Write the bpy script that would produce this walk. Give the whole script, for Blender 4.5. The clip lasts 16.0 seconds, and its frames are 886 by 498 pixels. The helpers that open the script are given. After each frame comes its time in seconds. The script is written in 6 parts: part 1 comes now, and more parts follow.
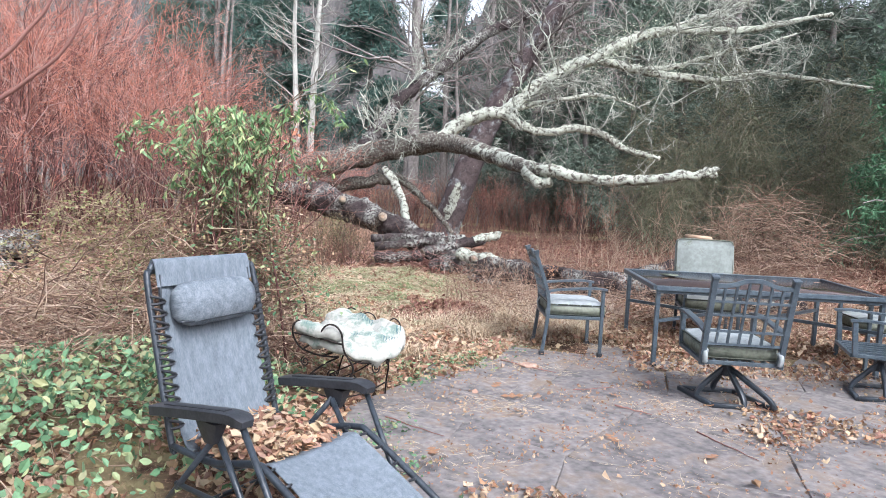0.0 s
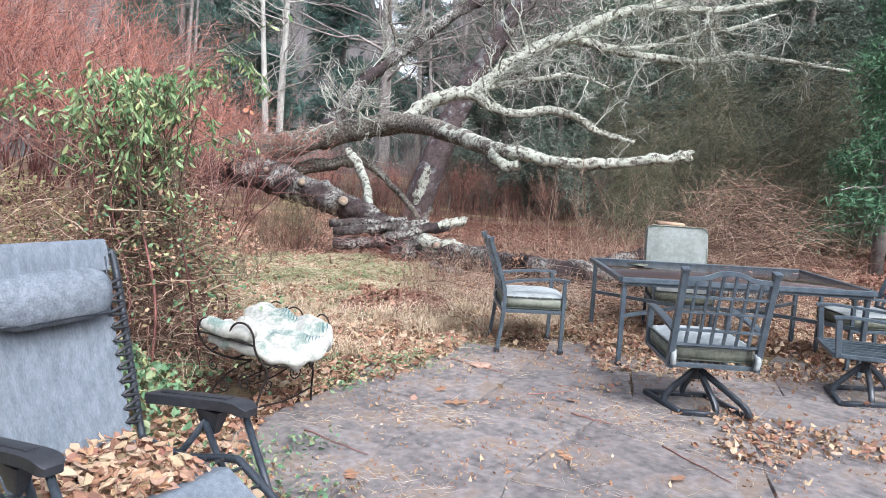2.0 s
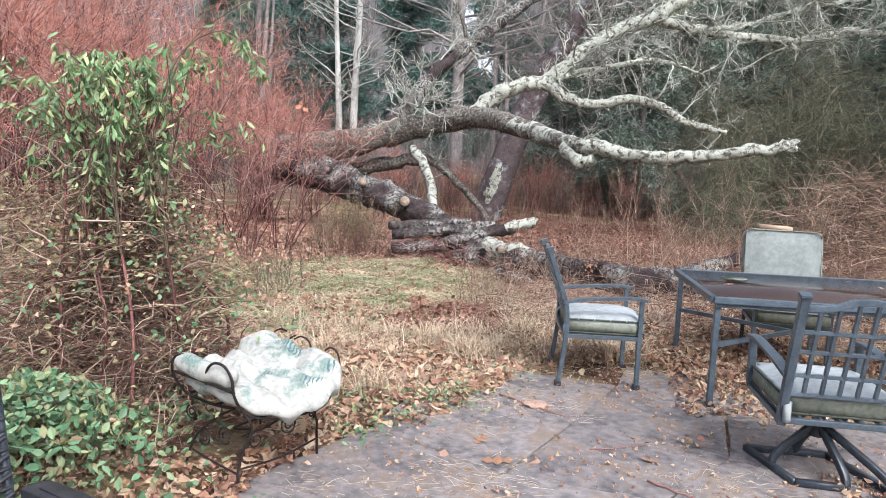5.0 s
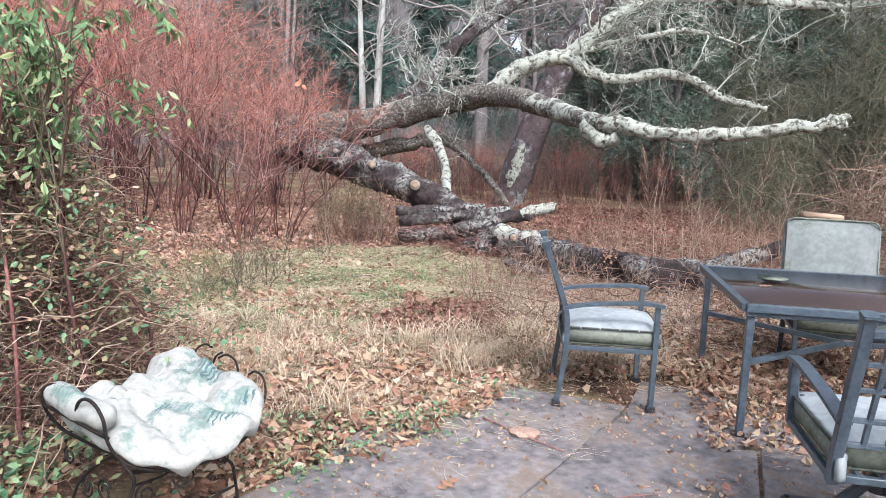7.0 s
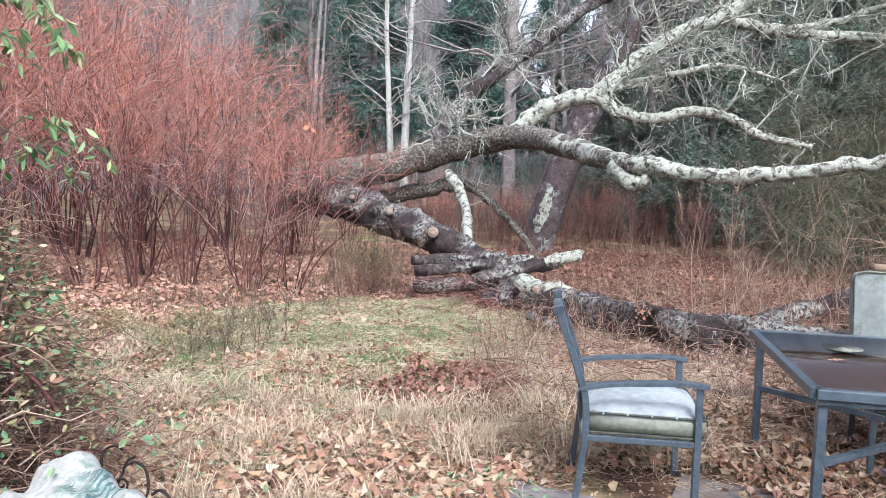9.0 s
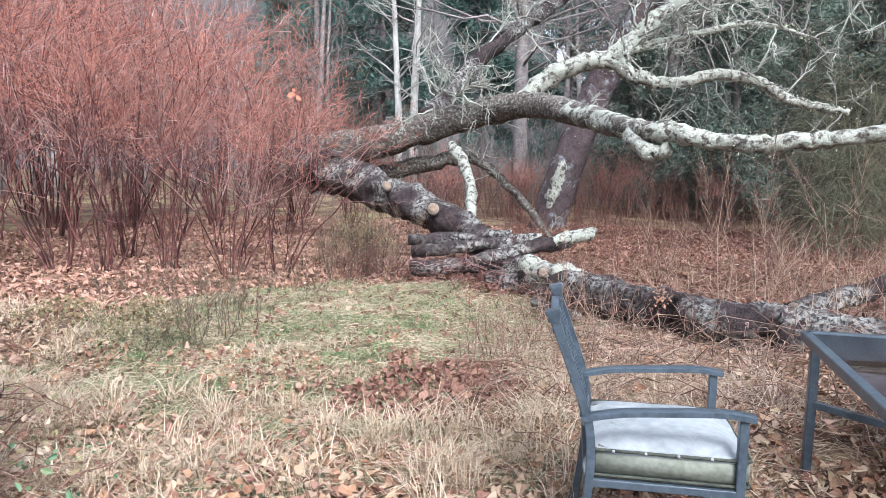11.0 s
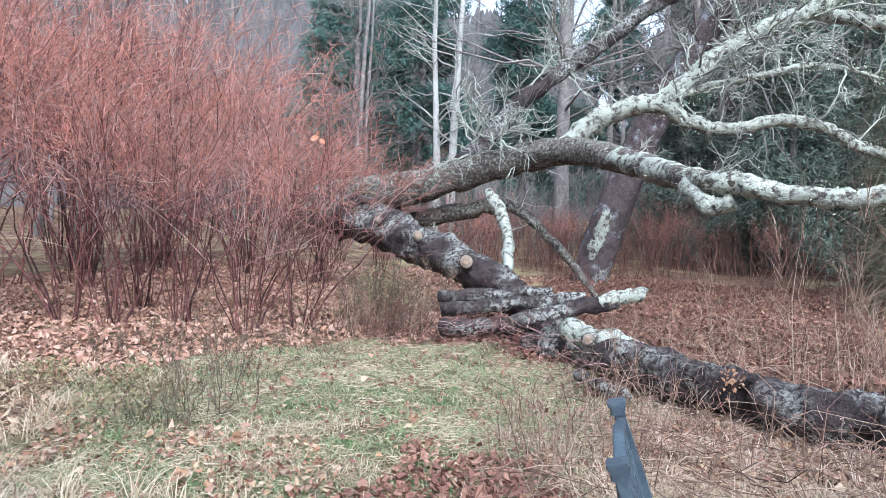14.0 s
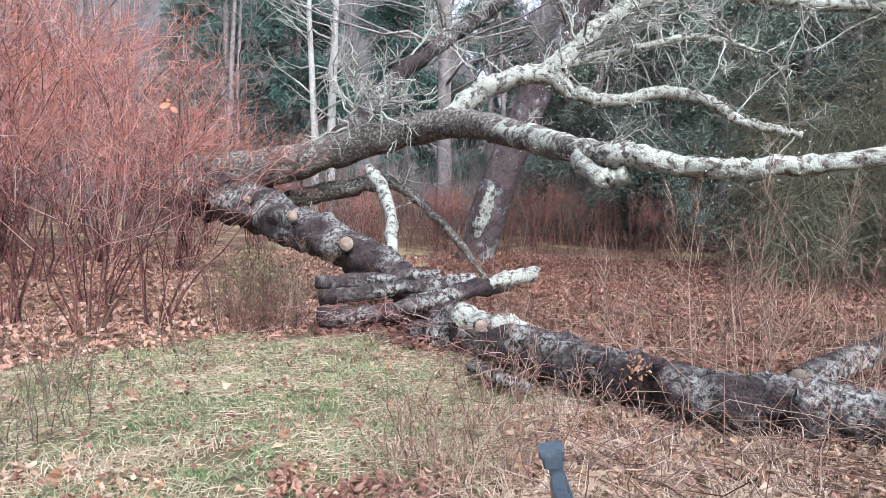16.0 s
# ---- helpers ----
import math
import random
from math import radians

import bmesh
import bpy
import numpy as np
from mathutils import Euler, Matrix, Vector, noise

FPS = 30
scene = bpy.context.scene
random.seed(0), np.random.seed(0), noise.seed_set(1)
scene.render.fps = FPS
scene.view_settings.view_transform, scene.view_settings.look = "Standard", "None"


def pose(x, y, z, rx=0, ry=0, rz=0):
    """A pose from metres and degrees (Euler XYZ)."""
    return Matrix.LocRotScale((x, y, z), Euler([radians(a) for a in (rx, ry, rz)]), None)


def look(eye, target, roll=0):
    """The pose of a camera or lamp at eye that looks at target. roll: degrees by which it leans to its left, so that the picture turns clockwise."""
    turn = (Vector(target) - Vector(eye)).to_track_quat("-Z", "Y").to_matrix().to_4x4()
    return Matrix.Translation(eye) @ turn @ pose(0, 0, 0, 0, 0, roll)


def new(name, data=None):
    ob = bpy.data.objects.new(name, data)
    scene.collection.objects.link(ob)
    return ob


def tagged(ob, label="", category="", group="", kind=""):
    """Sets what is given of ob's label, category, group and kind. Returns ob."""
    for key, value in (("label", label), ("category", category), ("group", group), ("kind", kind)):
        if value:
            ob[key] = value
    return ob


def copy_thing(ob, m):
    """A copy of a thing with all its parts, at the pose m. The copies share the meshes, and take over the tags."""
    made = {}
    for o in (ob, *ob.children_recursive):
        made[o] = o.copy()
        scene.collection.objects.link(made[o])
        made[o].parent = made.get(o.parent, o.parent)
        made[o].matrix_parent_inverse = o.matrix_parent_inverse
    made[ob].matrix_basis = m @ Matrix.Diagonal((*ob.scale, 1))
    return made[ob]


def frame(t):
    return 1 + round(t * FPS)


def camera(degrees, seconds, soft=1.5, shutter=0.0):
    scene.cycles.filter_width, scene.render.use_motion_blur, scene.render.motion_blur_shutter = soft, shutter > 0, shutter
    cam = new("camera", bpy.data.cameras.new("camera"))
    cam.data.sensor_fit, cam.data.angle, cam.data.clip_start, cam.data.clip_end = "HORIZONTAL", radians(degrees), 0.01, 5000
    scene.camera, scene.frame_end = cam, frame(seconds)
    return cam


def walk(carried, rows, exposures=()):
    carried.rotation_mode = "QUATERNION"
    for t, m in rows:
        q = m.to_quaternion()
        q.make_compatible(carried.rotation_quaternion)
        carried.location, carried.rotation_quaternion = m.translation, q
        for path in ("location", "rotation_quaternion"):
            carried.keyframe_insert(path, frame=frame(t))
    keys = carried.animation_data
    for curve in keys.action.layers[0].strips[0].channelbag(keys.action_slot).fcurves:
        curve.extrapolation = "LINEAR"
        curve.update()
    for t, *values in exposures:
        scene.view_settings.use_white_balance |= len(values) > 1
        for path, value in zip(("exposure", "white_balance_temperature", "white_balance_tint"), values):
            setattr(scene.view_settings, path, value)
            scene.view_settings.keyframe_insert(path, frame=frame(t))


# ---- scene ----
cam = camera(64.5, 16.0, soft=0.5)
PATH = [
    (0, (-1.206, -6.518, 1.559), (-1.303, -4.53, 1.368), 2.8),
    (0.5, (-1.241, -6.341, 1.562), (-1.259, -4.349, 1.376), 0.5),
    (1, (-1.172, -6.202, 1.542), (-1.327, -4.215, 1.377), 1.6),
    (1.5, (-0.998, -6.0, 1.533), (-1.05, -4.003, 1.441), 4.4),
    (2, (-0.956, -5.866, 1.516), (-0.991, -3.879, 1.288), 3.3),
    (2.5, (-0.987, -5.671, 1.549), (-0.987, -3.675, 1.436), 3.0),
    (3, (-1.014, -5.551, 1.539), (-1.098, -3.556, 1.428), 2.7),
    (3.5, (-0.967, -5.4, 1.527), (-1.124, -3.414, 1.357), 1.7),
    (4, (-0.829, -5.198, 1.543), (-1.096, -3.218, 1.462), 3.6),
    (4.5, (-0.768, -5.076, 1.532), (-1.082, -3.109, 1.343), 1.7),
    (4.7, (-0.766, -5.015, 1.527), (-1.027, -3.047, 1.283), 2.3),
    (6.8, (-0.531, -4.125, 1.513), (-0.894, -2.174, 1.262), 2.5),
    (7, (-0.526, -4.072, 1.507), (-0.883, -2.127, 1.209), 2.0),
    (7.5, (-0.541, -3.867, 1.521), (-0.814, -1.903, 1.266), 3.1),
    (8, (-0.541, -3.675, 1.495), (-0.821, -1.701, 1.328), 2.1),
    (8.5, (-0.489, -3.539, 1.49), (-0.908, -1.593, 1.286), 0.8),
    (8.7, (-0.447, -3.447, 1.497), (-0.907, -1.508, 1.328), 1.3),
    (10.8, (-0.45, -2.573, 1.536), (-0.887, -0.644, 1.243), 1.3),
    (11, (-0.433, -2.467, 1.474), (-0.933, -0.546, 1.229), 0.8),
    (11.5, (-0.37, -2.272, 1.491), (-0.883, -0.354, 1.252), 3.0),
    (12, (-0.358, -2.099, 1.464), (-0.908, -0.199, 1.166), 3.6),
    (12.5, (-0.471, -2.008, 1.498), (-1.132, -0.137, 1.253), 2.2),
    (13, (-0.591, -1.914, 1.519), (-1.124, 0.008, 1.375), 2.6),
    (13.5, (-0.605, -1.847, 1.531), (-1.217, 0.049, 1.359), 1.3),
    (14, (-0.577, -1.67, 1.543), (-1.188, 0.23, 1.419), 1.6),
    (14.5, (-0.548, -1.48, 1.524), (-1.105, 0.437, 1.388), 2.3),
    (15, (-0.579, -1.302, 1.517), (-1.115, 0.611, 1.298), 1.7),
    (15.5, (-0.702, -1.154, 1.549), (-1.069, 0.811, 1.478), 0.3),
    (16, (-0.73, -0.992, 1.52), (-1.017, 0.979, 1.342), 0.9),
]
walk(cam, [(t, look(eye, target, roll)) for t, eye, target, roll in PATH],
     exposures=[(0, 1.13, 5960, 12.5), (4.7, 1.04, 6080, 14), (8, 1.08, 5880, 14), (11, 1.11, 5800, 13.5), (12.4, 1.10, 5560, 9.5), (13.0, 1.06, 5400, 9), (15.3, 1.08, 5400, 10), (16, 1.09, 5740, 15)])

# ---- world, sun ----
world = bpy.data.worlds.new("overcast_sky")
scene.world = world
world.use_nodes = True
wn, wl = world.node_tree.nodes, world.node_tree.links
sky = wn.new("ShaderNodeTexSky")
sky.sky_type, sky.sun_disc = "NISHITA", False
sky.sun_elevation, sky.sun_rotation = radians(38), radians(150)
sky.air_density, sky.dust_density, sky.ozone_density = 1.0, 4.0, 1.0
grey = wn.new("ShaderNodeHueSaturation")
grey.inputs["Saturation"].default_value = 0.35
grey.inputs["Value"].default_value = 1.5
wl.new(sky.outputs["Color"], grey.inputs["Color"])
wl.new(grey.outputs["Color"], wn["Background"].inputs["Color"])
wn["Background"].inputs["Strength"].default_value = 0.115
sun = new("sun", bpy.data.lights.new("sun", "SUN"))
sun.data.energy, sun.data.angle, sun.data.color = 1.3, radians(14), (1.0, 0.97, 0.93)
sun.matrix_world = look((0, 0, 30), (math.sin(radians(150)) * -20, math.cos(radians(150)) * -20, 30 - 20 * math.tan(radians(50))))

# ---- materials ----
def mat(name, dark, light, scale=8.0, rough=0.8, bump=0.3, detail=6.0, stretch=(1, 1, 1), metal=0.0, spots=None,
        vary=0.0, island=None, spec=0.3, coords="Object", spot_scale=6.0, spot_at=0.55, spot_mask=0.0):
    """Procedural surface: two-scale noise between two colours, optional spots (lichen, dirt), optional colours per piece."""
    m = bpy.data.materials.new(name)
    m.use_nodes = True
    n, l = m.node_tree.nodes, m.node_tree.links
    b = n["Principled BSDF"]
    b.inputs["Roughness"].default_value, b.inputs["Metallic"].default_value = rough, metal
    b.inputs["Specular IOR Level"].default_value = spec
    tc, mp = n.new("ShaderNodeTexCoord"), n.new("ShaderNodeMapping")
    mp.inputs["Scale"].default_value = stretch
    l.new(tc.outputs[coords], mp.inputs["Vector"])
    fine, broad = n.new("ShaderNodeTexNoise"), n.new("ShaderNodeTexNoise")
    fine.inputs["Scale"].default_value, fine.inputs["Detail"].default_value = scale * 5, detail
    broad.inputs["Scale"].default_value, broad.inputs["Detail"].default_value = scale, detail
    for t in (fine, broad):
        l.new(mp.outputs["Vector"], t.inputs["Vector"])
    add = n.new("ShaderNodeMath")
    add.operation = "MULTIPLY_ADD"
    add.inputs[1].default_value = 0.45
    l.new(fine.outputs["Fac"], add.inputs[0])
    half = n.new("ShaderNodeMath")
    half.operation = "MULTIPLY"
    half.inputs[1].default_value = 0.55
    l.new(broad.outputs["Fac"], half.inputs[0])
    l.new(half.outputs[0], add.inputs[2])
    ramp = n.new("ShaderNodeValToRGB")
    ramp.color_ramp.elements[0].position, ramp.color_ramp.elements[1].position = 0.36, 0.64
    ramp.color_ramp.elements[0].color, ramp.color_ramp.elements[1].color = (*dark, 1), (*light, 1)
    l.new(add.outputs[0], ramp.inputs["Fac"])
    col = ramp.outputs["Color"]
    if island:
        geo = n.new("ShaderNodeNewGeometry")
        pick = n.new("ShaderNodeValToRGB")
        pick.color_ramp.interpolation = "LINEAR"
        els = pick.color_ramp.elements
        els[0].color, els[0].position = (*island[0], 1), 0.0
        els[1].color, els[1].position = (*island[-1], 1), 1.0
        for k, c in enumerate(island[1:-1], 1):
            e = els.new(k / (len(island) - 1))
            e.color = (*c, 1)
        l.new(geo.outputs["Random Per Island"], pick.inputs["Fac"])
        mix = n.new("ShaderNodeMix")
        mix.data_type = "RGBA"
        mix.inputs["Factor"].default_value = 0.75
        l.new(col, mix.inputs["A"])
        l.new(pick.outputs["Color"], mix.inputs["B"])
        col = mix.outputs["Result"]
    height = add.outputs[0]
    if spots:
        sp = n.new("ShaderNodeTexNoise")
        sp.inputs["Scale"].default_value, sp.inputs["Detail"].default_value, sp.inputs["Roughness"].default_value = spot_scale, 10, 0.72
        l.new(tc.outputs[coords], sp.inputs["Vector"])
        cut = n.new("ShaderNodeValToRGB")
        cut.color_ramp.elements[0].position, cut.color_ramp.elements[1].position = spot_at - 0.05, spot_at + 0.05
        l.new(sp.outputs["Fac"], cut.inputs["Fac"])
        tint = n.new("ShaderNodeMix")
        tint.data_type = "RGBA"
        tint.inputs["A"].default_value = (*[c * 0.55 for c in spots], 1)
        tint.inputs["B"].default_value = (*spots, 1)
        l.new(fine.outputs["Fac"], tint.inputs["Factor"])
        mix2 = n.new("ShaderNodeMix")
        mix2.data_type = "RGBA"
        where = cut.outputs["Color"]
        if spot_mask:
            area, edge, both = n.new("ShaderNodeTexNoise"), n.new("ShaderNodeMapRange"), n.new("ShaderNodeMath")
            area.inputs["Scale"].default_value, area.inputs["Detail"].default_value = spot_mask, 4
            edge.inputs["From Min"].default_value, edge.inputs["From Max"].default_value = 0.42, 0.62
            both.operation = "MULTIPLY"
            l.new(tc.outputs[coords], area.inputs["Vector"])
            l.new(area.outputs["Fac"], edge.inputs["Value"])
            l.new(edge.outputs["Result"], both.inputs[0])
            l.new(cut.outputs["Color"], both.inputs[1])
            where = both.outputs[0]
        l.new(where, mix2.inputs["Factor"])
        l.new(col, mix2.inputs["A"])
        l.new(tint.outputs["Result"], mix2.inputs["B"])
        col = mix2.outputs["Result"]
    if vary:
        info = n.new("ShaderNodeObjectInfo")
        hsv = n.new("ShaderNodeHueSaturation")
        rng = n.new("ShaderNodeMapRange")
        rng.inputs["To Min"].default_value, rng.inputs["To Max"].default_value = 1 - vary, 1 + vary
        l.new(info.outputs["Random"], rng.inputs["Value"])
        l.new(rng.outputs["Result"], hsv.inputs["Value"])
        l.new(col, hsv.inputs["Color"])
        col = hsv.outputs["Color"]
    l.new(col, b.inputs["Base Color"])
    if bump:
        bp = n.new("ShaderNodeBump")
        bp.inputs["Strength"].default_value, bp.inputs["Distance"].default_value = bump, 0.05 if bump > 0.85 else 0.02
        l.new(height, bp.inputs["Height"])
        l.new(bp.outputs["Normal"], b.inputs["Normal"])
    return m


M_METAL = mat("slate_blue_painted_metal", (0.035, 0.051, 0.067), (0.078, 0.106, 0.130), 14, 0.34, 0.15, spec=0.6, vary=0.1,
              spots=(0.20, 0.25, 0.28), spot_scale=18, spot_at=0.68)
M_BLACK = mat("black_powder_coat", (0.012, 0.014, 0.018), (0.035, 0.038, 0.045), 16, 0.45, 0.1, spec=0.5)
M_NAVY = mat("dark_navy_tube", (0.014, 0.019, 0.027), (0.040, 0.052, 0.066), 18, 0.38, 0.1, spec=0.55)
M_IRON = mat("rusty_wrought_iron", (0.008, 0.007, 0.007), (0.030, 0.021, 0.018), 25, 0.7, 0.3)
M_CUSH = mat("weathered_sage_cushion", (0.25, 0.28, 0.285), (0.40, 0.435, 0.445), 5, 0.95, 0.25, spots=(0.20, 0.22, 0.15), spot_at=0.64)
# darker and more olive than the cushion tops
M_CUSH_SIDE = mat("darker_olive_cushion_side", (0.115, 0.128, 0.10), (0.235, 0.255, 0.21), 9, 0.95, 0.3)
M_PIPING = mat("dark_piping", (0.03, 0.035, 0.03), (0.09, 0.10, 0.08), 20, 0.9, 0.1)
M_SLING = mat("grey_mesh_sling", (0.105, 0.130, 0.157), (0.185, 0.217, 0.252), 40, 0.85, 0.3, stretch=(1, 1, 0.16))
M_PILLOW = mat("grey_sling_pillow", (0.095, 0.116, 0.140), (0.205, 0.238, 0.272), 30, 0.85, 0.2, stretch=(0.3, 1, 1))
def fern_print():
    """Off-white cotton, washed green blooms and dark teal fronds drawn as fine leaflets."""
    m = mat("white_cushion_faded_fern_print", (0.30, 0.305, 0.275), (0.45, 0.455, 0.425), 7, 0.95, 0.35, spots=(0.22, 0.30, 0.265), spot_scale=6, spot_at=0.565)
    n, l = m.node_tree.nodes, m.node_tree.links
    base = n["Principled BSDF"].inputs["Base Color"].links[0].from_socket
    tc, vo, wa, no = n.new("ShaderNodeTexCoord"), n.new("ShaderNodeTexNoise"), n.new("ShaderNodeTexWave"), n.new("ShaderNodeMath")
    vo.inputs["Scale"].default_value, vo.inputs["Detail"].default_value = 5.2, 2
    wa.inputs["Scale"].default_value, wa.inputs["Distortion"].default_value, wa.inputs["Detail"].default_value = 17, 9, 3
    for k in (vo, wa):
        l.new(tc.outputs["Object"], k.inputs["Vector"])
    a, b = n.new("ShaderNodeMapRange"), n.new("ShaderNodeMapRange")
    a.inputs["From Min"].default_value, a.inputs["From Max"].default_value = 0.625, 0.68
    b.inputs["From Min"].default_value, b.inputs["From Max"].default_value = 0.55, 0.75
    l.new(vo.outputs["Fac"], a.inputs["Value"])
    l.new(wa.outputs["Fac"], b.inputs["Value"])
    no.operation = "MULTIPLY"
    l.new(a.outputs["Result"], no.inputs[0])
    l.new(b.outputs["Result"], no.inputs[1])
    mix = n.new("ShaderNodeMix")
    mix.data_type = "RGBA"
    l.new(no.outputs[0], mix.inputs["Factor"])
    l.new(base, mix.inputs["A"])
    mix.inputs["B"].default_value = (0.075, 0.135, 0.145, 1)
    l.new(mix.outputs["Result"], n["Principled BSDF"].inputs["Base Color"])
    return m


M_FLORAL = fern_print()
M_DARKSTEM = mat("dark_shrub_stems", (0.040, 0.018, 0.018), (0.20, 0.085, 0.075), 8, 0.8, 0.3, vary=0.6)
M_ORANGE = mat("orange_dead_leaf", (0.34, 0.13, 0.07), (0.50, 0.24, 0.15), 20, 0.7, 0.2)
M_GLASS_TOP = mat("brown_smoked_table_glass", (0.055, 0.034, 0.028), (0.085, 0.055, 0.045), 3, 0.07, 0.0, spec=0.9)
M_GLASS_TOP.node_tree.nodes["Principled BSDF"].inputs["Transmission Weight"].default_value = 0.25
M_BARK = mat("wet_dark_bark", (0.010, 0.008, 0.009), (0.078, 0.058, 0.057), 13, 0.85, 1.0, stretch=(1, 1, 1), spots=(0.50, 0.515, 0.47), spot_at=0.505, spot_scale=20, spot_mask=2.0)
M_BARK_MID = mat("bark_half_lichen", (0.030, 0.024, 0.021), (0.17, 0.145, 0.125), 11, 0.9, 1.0, stretch=(0.3, 0.8, 1.2), spots=(0.40, 0.42, 0.36), spot_at=0.555, spot_scale=20)
M_LICHEN = mat("lichen_covered_bark", (0.06, 0.052, 0.045), (0.22, 0.205, 0.175), 11, 0.95, 1.0, spots=(0.55, 0.585, 0.50), spot_at=0.465, spot_scale=11)
M_TWIG_LICHEN = mat("lichen_twigs", (0.16, 0.16, 0.14), (0.48, 0.51, 0.44), 9, 0.95, 0.0, island=[(0.14, 0.13, 0.11), (0.36, 0.38, 0.33), (0.52, 0.56, 0.48)])
M_TUFT = mat("beard_lichen_tufts", (0.30, 0.33, 0.24), (0.56, 0.60, 0.47), 9, 0.95, 0.0, island=[(0.30, 0.34, 0.24), (0.5, 0.55, 0.42), (0.62, 0.66, 0.55)])
M_CUSH_BACK = mat("faded_grey_green_canvas", (0.16, 0.18, 0.17), (0.26, 0.29, 0.28), 5, 0.95, 0.25, spots=(0.15, 0.16, 0.12), spot_at=0.62)
M_WOODCUT = mat("sawn_wood", (0.15, 0.12, 0.095), (0.33, 0.275, 0.215), 12, 0.85, 0.3)
M_BROKEN = mat("splintered_orange_wood", (0.28, 0.15, 0.09), (0.50, 0.31, 0.20), 18, 0.85, 0.6)
M_SNAG = mat("grey_snag_bark", (0.040, 0.030, 0.032), (0.125, 0.098, 0.098), 5, 0.9, 0.9, spots=(0.36, 0.39, 0.40), spot_at=0.585, spot_scale=2.2)
M_BIRCH = mat("pale_grey_bark", (0.30, 0.30, 0.275), (0.54, 0.54, 0.505), 3, 0.9, 0.4, stretch=(1, 1, 0.3))
M_WOODS = mat("grey_brown_tree_bark", (0.11, 0.098, 0.095), (0.28, 0.26, 0.245), 4, 0.95, 0.4, vary=0.35)
M_WOODTWIG = mat("bare_twigs_grey", (0.08, 0.07, 0.068), (0.22, 0.20, 0.19), 3, 0.95, 0.0, vary=0.3, island=[(0.09, 0.075, 0.07), (0.22, 0.195, 0.18), (0.34, 0.325, 0.30)])
M_NEEDLE = mat("dark_evergreen_needles", (0.018, 0.042, 0.028), (0.055, 0.105, 0.070), 3, 0.8, 0.0, vary=0.3, island=[(0.08, 0.11, 0.092), (0.14, 0.185, 0.15), (0.23, 0.26, 0.21)])
M_CEDAR = mat("fresh_green_cedar", (0.04, 0.11, 0.06), (0.12, 0.24, 0.13), 3, 0.8, 0.0, island=[(0.035, 0.095, 0.055), (0.085, 0.19, 0.105), (0.15, 0.28, 0.155)])
M_DARKWEED = mat("dark_dead_weeds", (0.06, 0.045, 0.035), (0.16, 0.13, 0.09), 5, 0.9, 0.0, island=[(0.05, 0.038, 0.03), (0.12, 0.095, 0.065), (0.20, 0.175, 0.12)])
M_PINE = mat("blue_green_pine_needles", (0.04, 0.10, 0.085), (0.11, 0.19, 0.165), 3, 0.8, 0.0, vary=0.2, island=[(0.04, 0.09, 0.075), (0.09, 0.17, 0.14), (0.13, 0.22, 0.19)])
M_REDSTEM = mat("dark_red_shrub_stems", (0.055, 0.024, 0.022), (0.17, 0.085, 0.072), 6, 0.85, 0.2, vary=0.2, island=[(0.035, 0.016, 0.018), (0.12, 0.05, 0.048), (0.26, 0.12, 0.105), (0.42, 0.24, 0.21), (0.60, 0.46, 0.42)])
M_REDTWIG = mat("russet_red_twig_tips", (0.28, 0.09, 0.055), (0.50, 0.20, 0.13), 3, 0.85, 0.0, vary=0.12, island=[(0.11, 0.045, 0.04), (0.42, 0.155, 0.115), (0.62, 0.27, 0.20), (0.70, 0.44, 0.37), (0.58, 0.23, 0.165), (0.22, 0.10, 0.085), (0.78, 0.60, 0.54)])
M_BRAMBLE = mat("tan_bramble_canes", (0.16, 0.10, 0.075), (0.36, 0.27, 0.20), 6, 0.9, 0.1, island=[(0.04, 0.022, 0.02), (0.20, 0.115, 0.085), (0.34, 0.235, 0.17), (0.55, 0.44, 0.34)])
M_BRUSH = mat("red_brown_underbrush", (0.10, 0.05, 0.042), (0.24, 0.14, 0.11), 3, 0.9, 0.0, island=[(0.06, 0.032, 0.03), (0.17, 0.082, 0.062), (0.30, 0.175, 0.13)])
M_STRAW = mat("straw_grass", (0.30, 0.22, 0.13), (0.52, 0.42, 0.28), 5, 0.9, 0.0, island=[(0.14, 0.085, 0.06), (0.44, 0.33, 0.22), (0.58, 0.48, 0.35), (0.72, 0.63, 0.50)])
M_GRASS = mat("faded_green_grass", (0.12, 0.16, 0.06), (0.30, 0.32, 0.15), 5, 0.9, 0.0, island=[(0.08, 0.13, 0.06), (0.18, 0.24, 0.12), (0.28, 0.32, 0.18), (0.40, 0.37, 0.24), (0.50, 0.45, 0.31), (0.24, 0.18, 0.11)])
M_LEAF = mat("fallen_oak_leaves", (0.20, 0.09, 0.05), (0.46, 0.26, 0.15), 20, 0.75, 0.2, island=[(0.095, 0.052, 0.045), (0.30, 0.165, 0.115), (0.46, 0.35, 0.235), (0.58, 0.49, 0.37), (0.20, 0.105, 0.08), (0.37, 0.215, 0.125), (0.44, 0.38, 0.25), (0.34, 0.25, 0.20), (0.24, 0.10, 0.085)])
M_GREENLEAF = mat("glossy_green_leaves", (0.05, 0.12, 0.035), (0.16, 0.27, 0.08), 12, 0.45, 0.1, island=[(0.05, 0.10, 0.05), (0.11, 0.20, 0.09), (0.18, 0.29, 0.13), (0.30, 0.42, 0.24), (0.46, 0.48, 0.24), (0.15, 0.25, 0.12), (0.07, 0.14, 0.07)])
